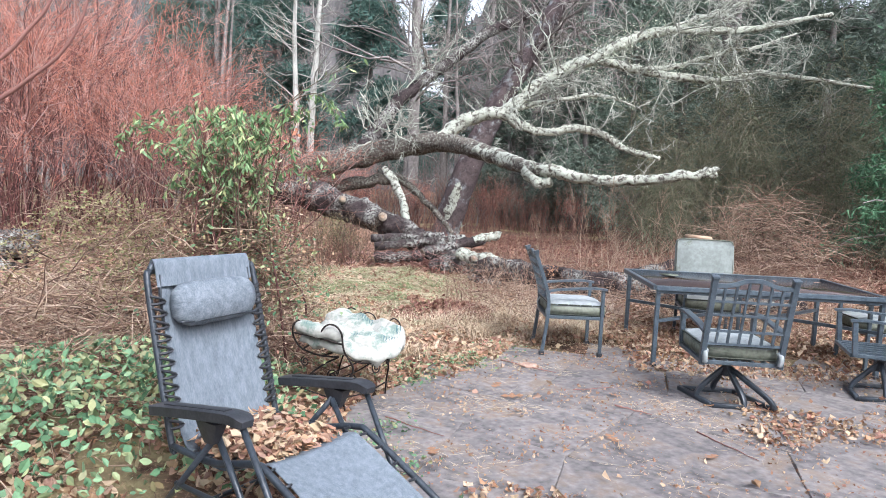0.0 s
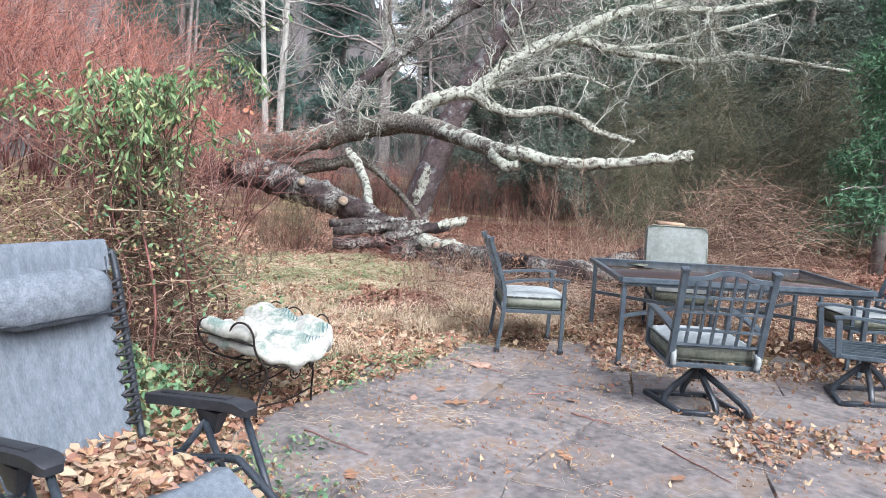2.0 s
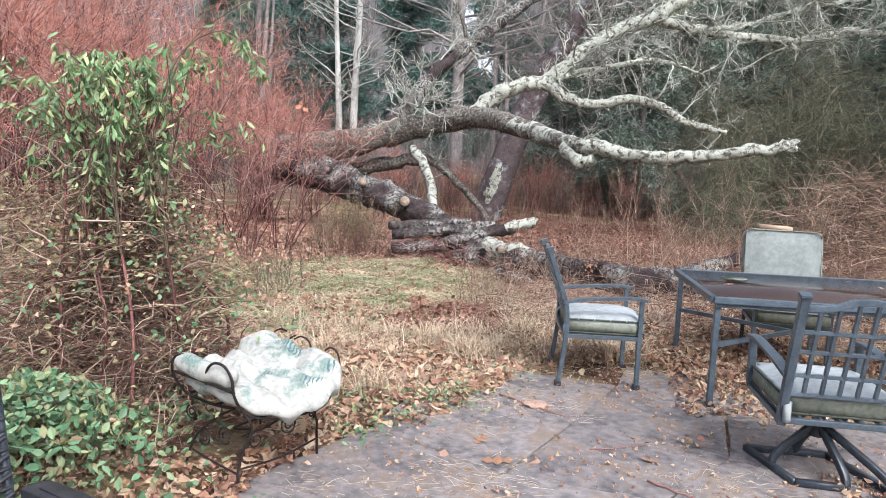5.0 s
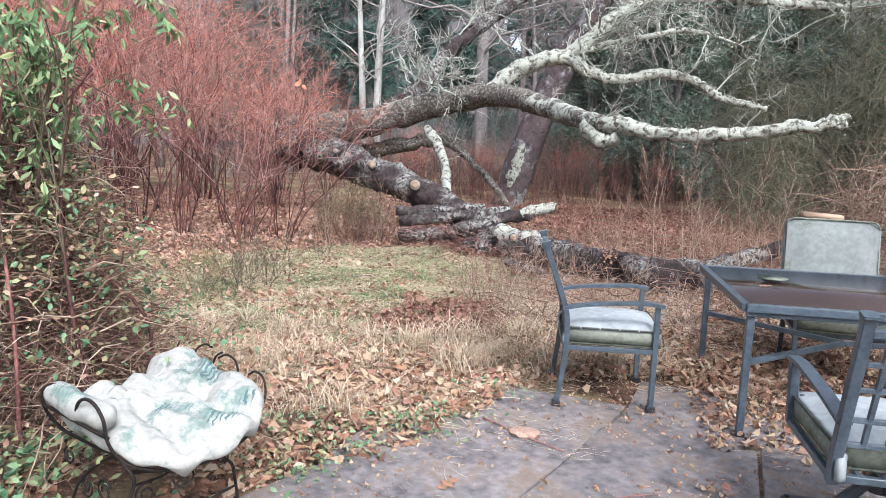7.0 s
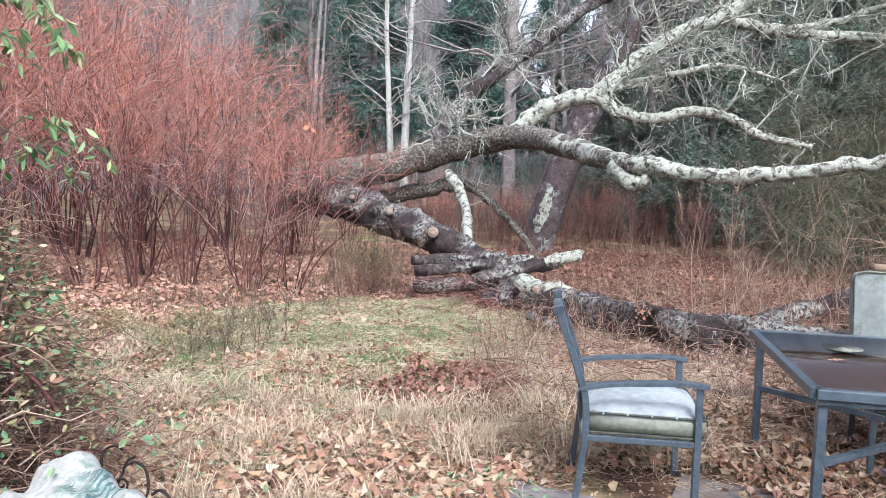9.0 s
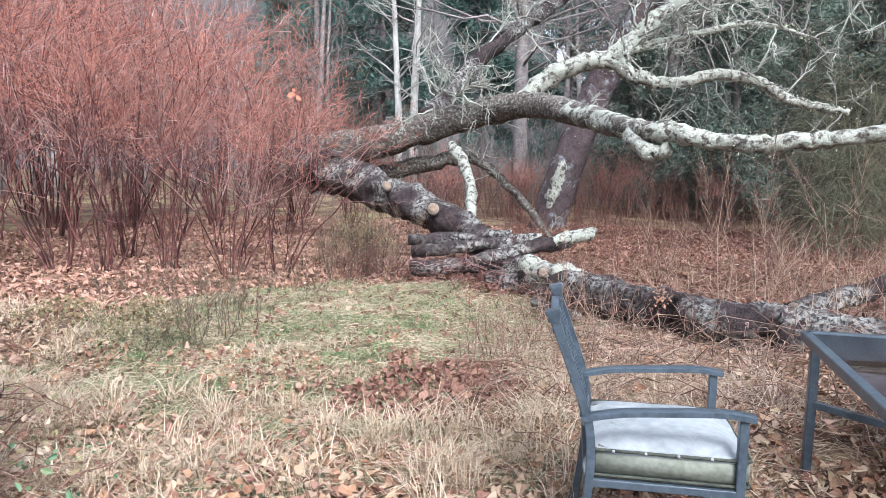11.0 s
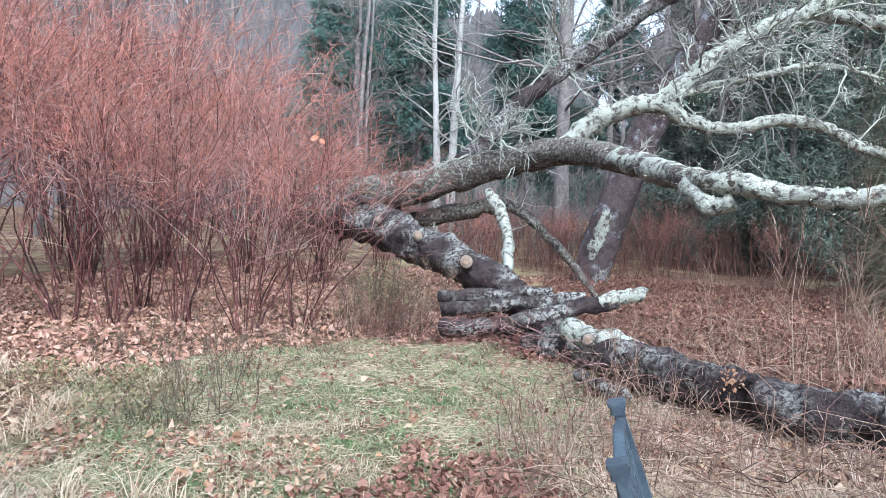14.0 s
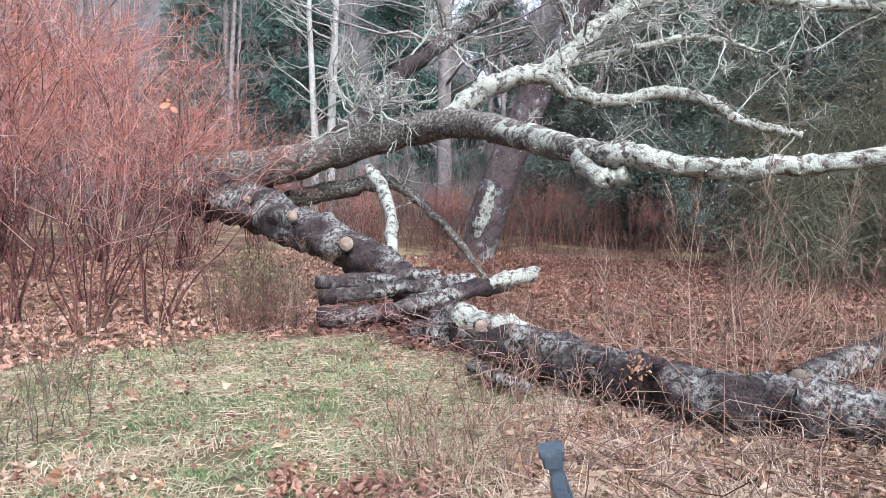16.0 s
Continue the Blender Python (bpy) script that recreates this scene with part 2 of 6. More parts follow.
M_IVY = mat("ground_ivy_leaves", (0.05, 0.11, 0.05), (0.14, 0.25, 0.11), 12, 0.5, 0.1, island=[(0.035, 0.08, 0.045), (0.07, 0.15, 0.08), (0.11, 0.22, 0.115), (0.18, 0.31, 0.18), (0.28, 0.37, 0.20), (0.24, 0.14, 0.085), (0.38, 0.40, 0.20), (0.05, 0.11, 0.065)])
M_SLAB = mat("weathered_grey_paving", (0.080, 0.074, 0.078), (0.30, 0.277, 0.268), 3.4, 0.60, 0.6, vary=0.08, spots=(0.27, 0.215, 0.175), spot_scale=3.2, spot_at=0.56)
M_STONE = mat("pinkish_stone", (0.28, 0.18, 0.14), (0.48, 0.34, 0.27), 20, 0.9, 0.4)
M_PLANK = mat("old_board", (0.20, 0.13, 0.09), (0.42, 0.31, 0.22), 10, 0.85, 0.3, stretch=(0.2, 1, 1))


M_STALK = mat("pale_dry_stalks", (0.26, 0.18, 0.14), (0.5, 0.40, 0.32), 6, 0.9, 0.0, island=[(0.08, 0.045, 0.038), (0.34, 0.235, 0.175), (0.50, 0.39, 0.30), (0.66, 0.56, 0.46)])


def ground_material():
    """Soil and litter: brown mould with straw, moss and red-leaf patches."""
    m = bpy.data.materials.new("leaf_mould_and_turf")
    m.use_nodes = True
    n, l = m.node_tree.nodes, m.node_tree.links
    b = n["Principled BSDF"]
    b.inputs["Roughness"].default_value, b.inputs["Specular IOR Level"].default_value = 0.95, 0.15
    tc = n.new("ShaderNodeTexCoord")
    col = None
    for k, (sc, at, wide, c0, c1) in enumerate((
            (9.0, 0.5, 0.14, (0.040, 0.024, 0.018), (0.20, 0.122, 0.085)),
            (0.9, 0.54, 0.05, None, (0.26, 0.22, 0.12)),
            (0.5, 0.60, 0.05, None, (0.15, 0.085, 0.065)),
            (38.0, 0.60, 0.06, None, (0.40, 0.26, 0.17)))):
        t = n.new("ShaderNodeTexNoise")
        t.inputs["Scale"].default_value, t.inputs["Detail"].default_value, t.inputs["Roughness"].default_value = sc, 8, 0.7
        l.new(tc.outputs["Object"], t.inputs["Vector"])
        r = n.new("ShaderNodeValToRGB")
        r.color_ramp.elements[0].position, r.color_ramp.elements[1].position = at - wide, at + wide
        l.new(t.outputs["Fac"], r.inputs["Fac"])
        if col is None:
            r.color_ramp.elements[0].color, r.color_ramp.elements[1].color = (*c0, 1), (*c1, 1)
            col = r.outputs["Color"]
            bp = n.new("ShaderNodeBump")
            bp.inputs["Strength"].default_value, bp.inputs["Distance"].default_value = 0.9, 0.04
            l.new(t.outputs["Fac"], bp.inputs["Height"])
            l.new(bp.outputs["Normal"], b.inputs["Normal"])
        else:
            mix = n.new("ShaderNodeMix")
            mix.data_type = "RGBA"
            l.new(r.outputs["Color"], mix.inputs["Factor"])
            l.new(col, mix.inputs["A"])
            mix.inputs["B"].default_value = (*c1, 1)
            col = mix.outputs["Result"]
    # turf lies in one oval stretch with a ragged edge
    mp, gr, nz = n.new("ShaderNodeMapping"), n.new("ShaderNodeTexGradient"), n.new("ShaderNodeTexNoise")
    mp.inputs["Location"].default_value, mp.inputs["Scale"].default_value = (2.9 / 2.9, -2.7 / 4.2, 0), (1 / 2.9, 1 / 4.2, 0.01)
    gr.gradient_type, nz.inputs["Scale"].default_value, nz.inputs["Detail"].default_value = "SPHERICAL", 2.2, 6
    l.new(tc.outputs["Object"], mp.inputs["Vector"])
    l.new(mp.outputs["Vector"], gr.inputs["Vector"])
    l.new(tc.outputs["Object"], nz.inputs["Vector"])
    su = n.new("ShaderNodeMath")
    l.new(gr.outputs["Fac"], su.inputs[0])
    l.new(nz.outputs["Fac"], su.inputs[1])
    rp = n.new("ShaderNodeValToRGB")
    rp.color_ramp.elements[0].position, rp.color_ramp.elements[1].position = 0.74, 0.92
    l.new(su.outputs[0], rp.inputs["Fac"])
    tm = n.new("ShaderNodeMix")
    tm.data_type = "RGBA"
    l.new(rp.outputs["Color"], tm.inputs["Factor"])
    l.new(col, tm.inputs["A"])
    tm.inputs["B"].default_value = (0.135, 0.125, 0.07, 1)
    l.new(tm.outputs["Result"], b.inputs["Base Color"])
    return m


M_GROUND = ground_material()
M_FAR = mat("distant_woods", (0.055, 0.054, 0.056), (0.155, 0.150, 0.150), 0.8, 1.0, 0.0, stretch=(1, 1, 0.25))


# ---- geometry helpers ----
RNG = np.random.default_rng(7)


def mesh_ob(name, verts, faces, material, parent=None, label="", smooth=True, at=None):
    """Links vertices and faces as one mesh object, under parent if given."""
    me = bpy.data.meshes.new(name)
    me.from_pydata([tuple(v) for v in verts], [], [tuple(int(i) for i in f) for f in faces])
    me.materials.append(material)
    if smooth:
        me.polygons.foreach_set("use_smooth", [True] * len(me.polygons))
    me.update()
    if smooth and material in (M_METAL, M_BLACK):
        me.set_sharp_from_angle(angle=radians(40))
    ob = new(name, me)
    if parent is not None:
        ob.parent = parent
    if at is not None:
        ob.matrix_basis = at
    if label:
        tagged(ob, label)
    return ob


def thing(name, label, category, m=None, group="", kind=""):
    ob = new(name)
    ob.empty_display_size = 0.1
    if m is not None:
        ob.matrix_basis = m
    return tagged(ob, label, category, group, kind)


def spline(pts, per=6):
    """Catmull-Rom through a few control points; any number of columns."""
    p = np.array(pts, float)
    p = np.vstack([2 * p[0] - p[1], p, 2 * p[-1] - p[-2]])
    out = []
    for i in range(1, len(p) - 2):
        for k in range(per):
            t = k / per
            a, b, c, d = p[i - 1], p[i], p[i + 1], p[i + 2]
            out.append(0.5 * (2 * b + (c - a) * t + (2 * a - 5 * b + 4 * c - d) * t ** 2 + (3 * b - a - 3 * c + d) * t ** 3))
    out.append(p[-2])
    return np.array(out)


def ring_profile(sides, square):
    if square:
        return np.array([(1, .84), (.84, 1), (-.84, 1), (-1, .84), (-1, -.84), (-.84, -1), (.84, -1), (1, -.84)])
    a = np.arange(sides) * 2 * math.pi / sides
    return np.stack([np.cos(a), np.sin(a)], 1)


def tube(points, radii, sides=8, square=False, cap=True, rough=0.0, aspect=1.0, seed=0):
    """A tapered tube along points. Returns vertices and faces."""
    p = np.array(points, float)
    r = np.broadcast_to(np.array(radii, float), (len(p),))
    d = np.gradient(p, axis=0)
    d /= np.linalg.norm(d, axis=1)[:, None] + 1e-9
    ref = np.array([0, 0, 1.0]) if np.abs(d[:, 2]).mean() < 0.8 else np.array([1.0, 0, 0])
    u = np.cross(d, ref)
    u /= np.linalg.norm(u, axis=1)[:, None] + 1e-9
    w = np.cross(u, d)
    prof = ring_profile(sides, square)
    s = len(prof)
    rad = r[:, None] * np.ones((1, s))
    if rough:
        g = np.random.default_rng(seed + 11)
        lump = g.normal(0, 1, (len(p), s))
        lump = (lump + np.roll(lump, 1, 0) + np.roll(lump, 1, 1)) / 1.7
        rad = rad * (1 + rough * lump)
    v = p[:, None] + (u[:, None] * prof[None, :, :1] * aspect + w[:, None] * prof[None, :, 1:]) * rad[:, :, None]
    v = v.reshape(-1, 3)
    faces = []
    for i in range(len(p) - 1):
        for j in range(s):
            k = (j + 1) % s
            faces.append((i * s + j, i * s + k, (i + 1) * s + k, (i + 1) * s + j))
    if cap:
        faces.append(tuple(range(s))[::-1])
        faces.append(tuple((len(p) - 1) * s + j for j in range(s)))
    return v, faces


def join(parts):
    vs, fs, n = [], [], 0
    for v, f in parts:
        vs.append(np.asarray(v))
        fs += [tuple(i + n for i in q) for q in f]
        n += len(v)
    return np.vstack(vs), fs


def box(x0, x1, y0, y1, z0, z1, bevel=0.006, puff=0.0, seg=2):
    """A bevelled box; puff swells the big faces like a cushion."""
    bm = bmesh.new()
    bmesh.ops.create_cube(bm, size=1)
    for v in bm.verts:
        v.co = Vector(((x0 + x1) / 2 + v.co.x * (x1 - x0), (y0 + y1) / 2 + v.co.y * (y1 - y0), (z0 + z1) / 2 + v.co.z * (z1 - z0)))
    if puff:
        bmesh.ops.subdivide_edges(bm, edges=bm.edges[:], cuts=7, use_grid_fill=True)
        c = Vector(((x0 + x1) / 2, (y0 + y1) / 2, (z0 + z1) / 2))
        h = Vector((x1 - x0, y1 - y0, z1 - z0)) / 2
        for v in bm.verts:
            q = Vector(((v.co.x - c.x) / h.x, (v.co.y - c.y) / h.y, (v.co.z - c.z) / h.z))
            e = [max(0.0, 1 - abs(a) ** 4) for a in q]
            v.co.x += puff * q.x * e[1] * e[2] * (h.x < 0.1) + noise.noise(v.co * 9) * puff * 0.3
            v.co.y += puff * q.y * e[0] * e[2] * (h.y < 0.1) + noise.noise(v.co * 9 + Vector((5, 0, 0))) * puff * 0.3
            v.co.z += puff * q.z * e[0] * e[1] * (h.z < 0.1) + noise.noise(v.co * 9 + Vector((0, 5, 0))) * puff * 0.3
            for a in range(3):
                for b in range(a):
                    if abs(q[a]) > 0.99 and abs(q[b]) > 0.99:
                        v.co[a] -= 0.014 * q[a]
                        v.co[b] -= 0.014 * q[b]
    elif bevel:
        bmesh.ops.bevel(bm, geom=bm.edges[:], offset=bevel, segments=seg, affect="EDGES")
    bm.verts.index_update()
    vf = np.array([v.co[:] for v in bm.verts]), [tuple(v.index for v in f.verts) for f in bm.faces]
    bm.free()
    return vf


def bar(a, b, r, square=True, sides=8, aspect=1.0):
    return tube([a, b], r, sides, square, aspect=aspect)


def strands(starts, ways, lengths, radii, bend=0.2, sides=3, segs=3, droop=0.0, rng=RNG, crook=0.035):
    """Many thin curved stems at once, as one vertex and face set."""
    n = len(starts)
    starts, ways = np.asarray(starts, float), np.asarray(ways, float)
    ways = ways / (np.linalg.norm(ways, axis=1)[:, None] + 1e-9)
    side = np.cross(ways, rng.normal(0, 1, (n, 3)))
    side /= np.linalg.norm(side, axis=1)[:, None] + 1e-9
    other = np.cross(ways, side)
    lengths, radii = np.broadcast_to(lengths, (n,)), np.broadcast_to(radii, (n,))
    curve = rng.normal(0, bend, (n, 1)) * lengths[:, None]
    vs = []
    prof = ring_profile(sides, False)
    for k in range(segs + 1):
        t = k / segs
        c = starts + ways * (lengths * t)[:, None] + side * curve * (t * t - 0.3 * t)
        c[:, 2] -= droop * lengths * t * t
        if k:
            c = c + rng.normal(0, crook, (n, 3)) * lengths[:, None]
        rr = radii * (1 - 0.75 * t)
        for q in prof:
            vs.append(c + (side * q[0] + other * q[1]) * rr[:, None])
    v = np.stack(vs, 1).reshape(-1, 3)
    per = (segs + 1) * sides
    base = np.array([(k * sides + j, k * sides + (j + 1) % sides, (k + 1) * sides + (j + 1) % sides, (k + 1) * sides + j)
                     for k in range(segs) for j in range(sides)])
    f = (np.arange(n)[:, None, None] * per + base[None]).reshape(-1, 4)
    return v, f


def blades(centres, heights, widths, lean=0.5, rng=RNG):
    """Grass blades: bent tapered strips."""
    n = len(centres)
    c = np.asarray(centres, float)
    a = rng.uniform(0, 2 * math.pi, n)
    out = np.stack([np.cos(a), np.sin(a), np.zeros(n)], 1)
    across = np.stack([-np.sin(a), np.cos(a), np.zeros(n)], 1) * widths[:, None] / 2
    l = rng.uniform(0.1, lean, n)[:, None] * heights[:, None]
    up = np.array([0, 0, 1.0])
    mid = c + out * l * 0.35 + up * heights[:, None] * 0.6
    tip = c + out * l + up * (heights * rng.uniform(0.75, 1.0, n))[:, None]
    v = np.stack([c - across, c + across, mid + across * .8, mid - across * .8, tip], 1).reshape(-1, 3)
    k = np.arange(n)[:, None] * 5
    q, t = k + np.array([[0, 1, 2, 3]]), k + np.array([[3, 2, 4]])
    return v, [tuple(x) for x in q] + [tuple(x) for x in t]


def leaves(centres, size, normals=None, curl=0.25, rng=RNG, slim=0.55, jag=0.0, fold=0.25, ways=None):
    """Curled pointed leaves, each a folded six-sided blade of its own."""
    n = len(centres)
    c = np.asarray(centres, float)
    size = np.broadcast_to(size, (n,))
    if normals is None:
        normals = rng.normal(0, 0.35, (n, 3)) + np.array([0, 0, 1.0])
    normals = normals / np.linalg.norm(normals, axis=1)[:, None]
    d = np.cross(normals, rng.normal(0, 1, (n, 3)))
    if ways is not None:
        d = ways
        normals = np.cross(d, np.cross(normals, d))
        normals = normals / (np.linalg.norm(normals, axis=1)[:, None] + 1e-9)
    d = d / (np.linalg.norm(d, axis=1)[:, None] + 1e-9)
    s = np.cross(normals, d)
    cu = rng.uniform(-curl, curl * 1.6, n)
    S = size[:, None]
    up = normals * S
    lift = up * (rng.uniform(-.3, 1, n) * fold * slim)[:, None]
    pts = [c - d * S * .5 + up * cu[:, None] * .8,
           c - d * S * .12 + s * S * slim * .5 + up * cu[:, None] * .5 + lift,
           c + d * S * .22 + s * S * slim * .4 + up * cu[:, None] * .6 + lift,
           c + d * S * .5 + up * cu[:, None],
           c + d * S * .22 - s * S * slim * .4 + up * cu[:, None] * .6 + lift,
           c - d * S * .12 - s * S * slim * .5 + up * cu[:, None] * .5 + lift]
    v = np.stack(pts, 1)
    if jag:
        v = v + rng.normal(0, jag, v.shape) * S[:, None]
    v = v.reshape(-1, 3)
    k = np.arange(n)[:, None] * 6
    f = np.concatenate([k + np.array([[0, 1, 2, 3]]), k + np.array([[3, 4, 5, 0]])])
    return v, f


def gz(x, y):
    """Height of the ground."""
    n = 0.05 * np.sin(1.3 * x + 0.7 * y) * np.sin(0.9 * y - 0.4 * x + 1) + 0.03 * np.sin(2.9 * x + 1) * np.sin(3.3 * y)
    away = np.clip((np.hypot((x - 0.8) / 1.6, y + 2.5) - 2.4) / 2.0, 0, 1)
    left = np.clip((-x - 2.4) / 2.0, 0, 1) * np.clip((1.0 - y) / 2.0, 0, 1)
    return -0.015 + n * away + 0.12 * left


def scatter(n, x0, x1, y0, y1, rng=RNG, keep=None):
    x, y = rng.uniform(x0, x1, n), rng.uniform(y0, y1, n)
    if keep is not None:
        k = keep(x, y)
        x, y = x[k], y[k]
    return np.stack([x, y, gz(x, y)], 1)


def patches(x, y, s, seed):
    """Smooth random field between about -1 and 1."""
    g = np.random.default_rng(seed)
    f = 0
    for _ in range(6):
        a, b, c = g.uniform(0, 6.28), g.uniform(0.5, 1.6) / s, g.uniform(0, 6.28)
        f = f + np.sin((x * math.cos(a) + y * math.sin(a)) * b * 2 + c)
    return f / 3


def patio_inside(x, y):
    """Where the paving lies."""
    left = -1.72 - 0.14 * np.sin(2.1 * y) - 0.16 * np.exp(-((y + 1.9) / 0.7) ** 2)
    left = left + np.clip(y + 1.35, 0, 2.0) * 0.62
    return (x > left) & (y < 0.10 + 0.42 * np.exp(-(x / 0.6) ** 4) - 0.05 * np.sin(3 * x)) & (y > -11) & (x < 5.0)


# ---- ground ----
def make_ground():
    xs = np.concatenate([-np.geomspace(400, 13, 14), np.linspace(-12.5, 12.5, 101), np.geomspace(13, 400, 14)])
    ys = np.concatenate([-np.geomspace(300, 11, 12), np.linspace(-10.5, 22, 121), np.geomspace(22.5, 500, 16)])
    X, Y = np.meshgrid(xs, ys)
    Z = gz(X, Y)
    Z = np.where((np.abs(X) > 60) | (Y > 60), 0.0, Z)
    Z = Z - 0.008 * patio_inside(X, Y)
    v = np.stack([X, Y, Z], -1).reshape(-1, 3)
    w = len(xs)
    i = np.arange(len(ys) - 1)[:, None] * w + np.arange(w - 1)[None]
    f = np.stack([i, i + 1, i + w + 1, i + w], -1).reshape(-1, 4)
    ob = mesh_ob("ground", v, f, M_GROUND)
    tagged(ob, "damp brown earth with leaf litter and thin turf", "ground", kind="structure")


make_ground()


def make_backdrop():
    a = np.linspace(0, 2 * math.pi, 2401)
    g = np.random.default_rng(3)
    h = 28 - 15 * np.exp(-((a - 6.20) / .04) ** 2) + 2.2 * np.sin(a * 9) + 1.5 * np.sin(a * 23 + 1) + g.normal(0, .5, 2401) + 1.0 * np.sin(a * 211) * np.sin(a * 47)
    h[-1] = h[0]
    low = np.stack([95 * np.sin(a), 95 * np.cos(a), np.full(2401, -1.0)], 1)
    top = np.stack([95 * np.sin(a), 95 * np.cos(a), h], 1)
    f = [(i, i + 1, 2401 + i + 1, 2401 + i) for i in range(2400)]
    tagged(mesh_ob("backdrop", np.vstack([low, top]), f, M_FAR), "distant grey-brown winter woods", "woods", kind="structure")


make_backdrop()


# ---- fallen tree ----
def limb(name, ctrl, radii, material, parent, sides=14, rough=0.08, per=7, seed=1, label=""):
    """A tapering knobbly limb through control points."""
    p = spline([(*c, r) for c, r in zip(ctrl, radii)], per)
    g = np.random.default_rng(seed)
    p[1:-1, :3] += g.normal(0, 0.012, (len(p) - 2, 3)) * np.minimum(1, p[1:-1, 3:] / 0.06)
    v, f = tube(p[:, :3], np.maximum(p[:, 3], 0.004), sides, rough=rough, seed=seed)
    ob = mesh_ob(name, v, f, material, parent, label)
    return p


def side_twigs(p, n, length, radius, seed, up=0.2, sub=3, start=0.1):
    """Forking twigs along a limb, joined."""
    g = np.random.default_rng(seed)
    i = g.integers(int(len(p) * start), len(p), n)
    way = g.normal(0, 1, (n, 3)) + np.array([0.3, -0.1, up])
    L = g.uniform(0.3, 1, n) * length
    v1, f1 = strands(p[i, :3], way, L, radius, 0.25, 5, 6, rng=g, crook=.025)
    ways = way / np.linalg.norm(way, axis=1)[:, None]
    k = np.repeat(np.arange(n), sub)
    t = g.uniform(0.3, 0.95, len(k))
    st = p[i[k], :3] + ways[k] * (L[k] * t)[:, None]
    v2, f2 = strands(st, ways[k] + g.normal(0, 0.7, (len(k), 3)), L[k] * 0.5, radius * 0.62, 0.3, 4, 4, rng=g, crook=.05)
    k2 = np.repeat(np.arange(len(k)), 3)
    w2 = ways[k][k2] + g.normal(0, 1.0, (len(k2), 3))
    v3, f3 = strands(st[k2] + ways[k][k2] * (L[k][k2] * 0.2 * g.uniform(0, 1, len(k2)))[:, None], w2, L[k][k2] * 0.25, radius * 0.42, 0.3, 3, 3, rng=g, crook=.06)
    return join([(v1, f1), (v2, f2), (v3, f3)])


def tufts(p, n, spread, size, seed):
    """Ragged lichen fronds clinging to a limb."""
    g = np.random.default_rng(seed)
    i = g.integers(0, len(p), n)
    c = p[i, :3] + g.normal(0, 1, (n, 3)) * (p[i, 3:] * 0.8 + spread)
    return leaves(c, g.uniform(0.4, 1, n) * size, g.normal(0, 1, (n, 3)), 0.5, g, 0.5)


tree = thing("fallen_tree", "uprooted old tree lying with lichen-crusted arching limbs", "tree", pose(0, 0, 0))
trunk = limb("trunk", [(-6.66, 9.9, 1.55), (-5.68, 9.4, 1.30), (-4.66, 8.7, 1.08), (-3.75, 8.0, 0.86), (-2.87, 7.3, 0.62), (-2.33, 6.85, 0.42), (-1.80, 6.05, 0.22), (-1.35, 5.35, 0.18), (-0.55, 4.40, 0.21),
             (-0.05, 3.85, 0.225), (0.45, 3.50, 0.225), (0.92, 3.38, 0.22), (1.5, 3.22, 0.21), (2.3, 3.05, 0.20), (3.2, 2.95, 0.18)],
             [.46, .38, .31, .27, .235, .215, .195, .185, .175, .172, .170, .165, .16, .15, .13], M_BARK, tree, 22, 0.12, 10, 3, "dark wet trunk with pale lichen")
arch = limb("arching_limb", [(-6.5, 9.9, 1.60), (-5.62, 9.9, 1.70), (-4.74, 9.85, 1.85), (-3.98, 9.8, 2.07), (-3.03, 9.6, 2.31), (-2.08, 9.0, 2.42), (-1.38, 8.1, 2.25),
            (-0.86, 7.2, 2.06), (-0.35, 5.95, 1.86), (0.03, 5.55, 1.82)],
            [.36, .33, .29, .27, .24, .205, .17, .145, .115, .09], M_BARK_MID, tree, 18, 0.08, 7, 5)
pale = limb("lichen_limb", [(-1.38, 8.1, 2.252), (-0.86, 7.2, 2.062), (-0.35, 5.95, 1.862), (0.03, 5.55, 1.82), (0.47, 5.3, 1.73), (0.92, 5.1, 1.71), (1.41, 5.0, 1.74), (1.86, 4.9, 1.80), (2.31, 4.85, 1.89), (2.50, 4.83, 1.94)],
            [.160, .150, .121, .106, .092, .084, .078, .073, .066, .052], M_LICHEN, tree, 16, 0.10, 7, 6, "pale lichen-covered limb with broken end")
limb("broken_stub", [(-0.44, 5.95, 1.83), (-0.28, 5.7, 1.65), (-0.15, 5.65, 1.62), (0.0, 5.6, 1.66)], [.10, .10, .095, .085], M_LICHEN, tree, 12, 0.14, 5, 7)
limb("end_prong", [(2.30, 4.85, 1.875), (2.42, 4.83, 1.86), (2.50, 4.82, 1.87)], [.05, .04, .034], M_LICHEN, tree, 10, 0.1, 4, 8)
l2 = limb("upper_limb", [(-2.15, 9.05, 2.45), (-1.70, 9.1, 2.85), (-1.15, 9.1, 3.08), (-0.72, 9.1, 3.08), (-0.44, 9.1, 2.88), (0.11, 9.15, 2.75), (0.87, 9.2, 2.85), (1.41, 9.25, 2.76), (1.81, 9.3, 2.52), (2.18, 9.3, 2.40), (2.70, 9.3, 2.30)],
          [.17, .155, .14, .12, .10, .088, .084, .08, .074, .066, .05], M_LICHEN, tree, 14, 0.10, 7, 9, "pale lichen-covered limb")
l2b = limb("white_branch", [(-0.85, 9.1, 3.08), (-0.37, 9.1, 3.28), (0.46, 9.1, 3.45), (1.05, 9.1, 3.59), (1.56, 9.1, 3.54), (2.08, 9.1, 3.35)], [.08, .062, .054, .048, .038, .018], M_LICHEN, tree, 8, 0.08, 6, 10)
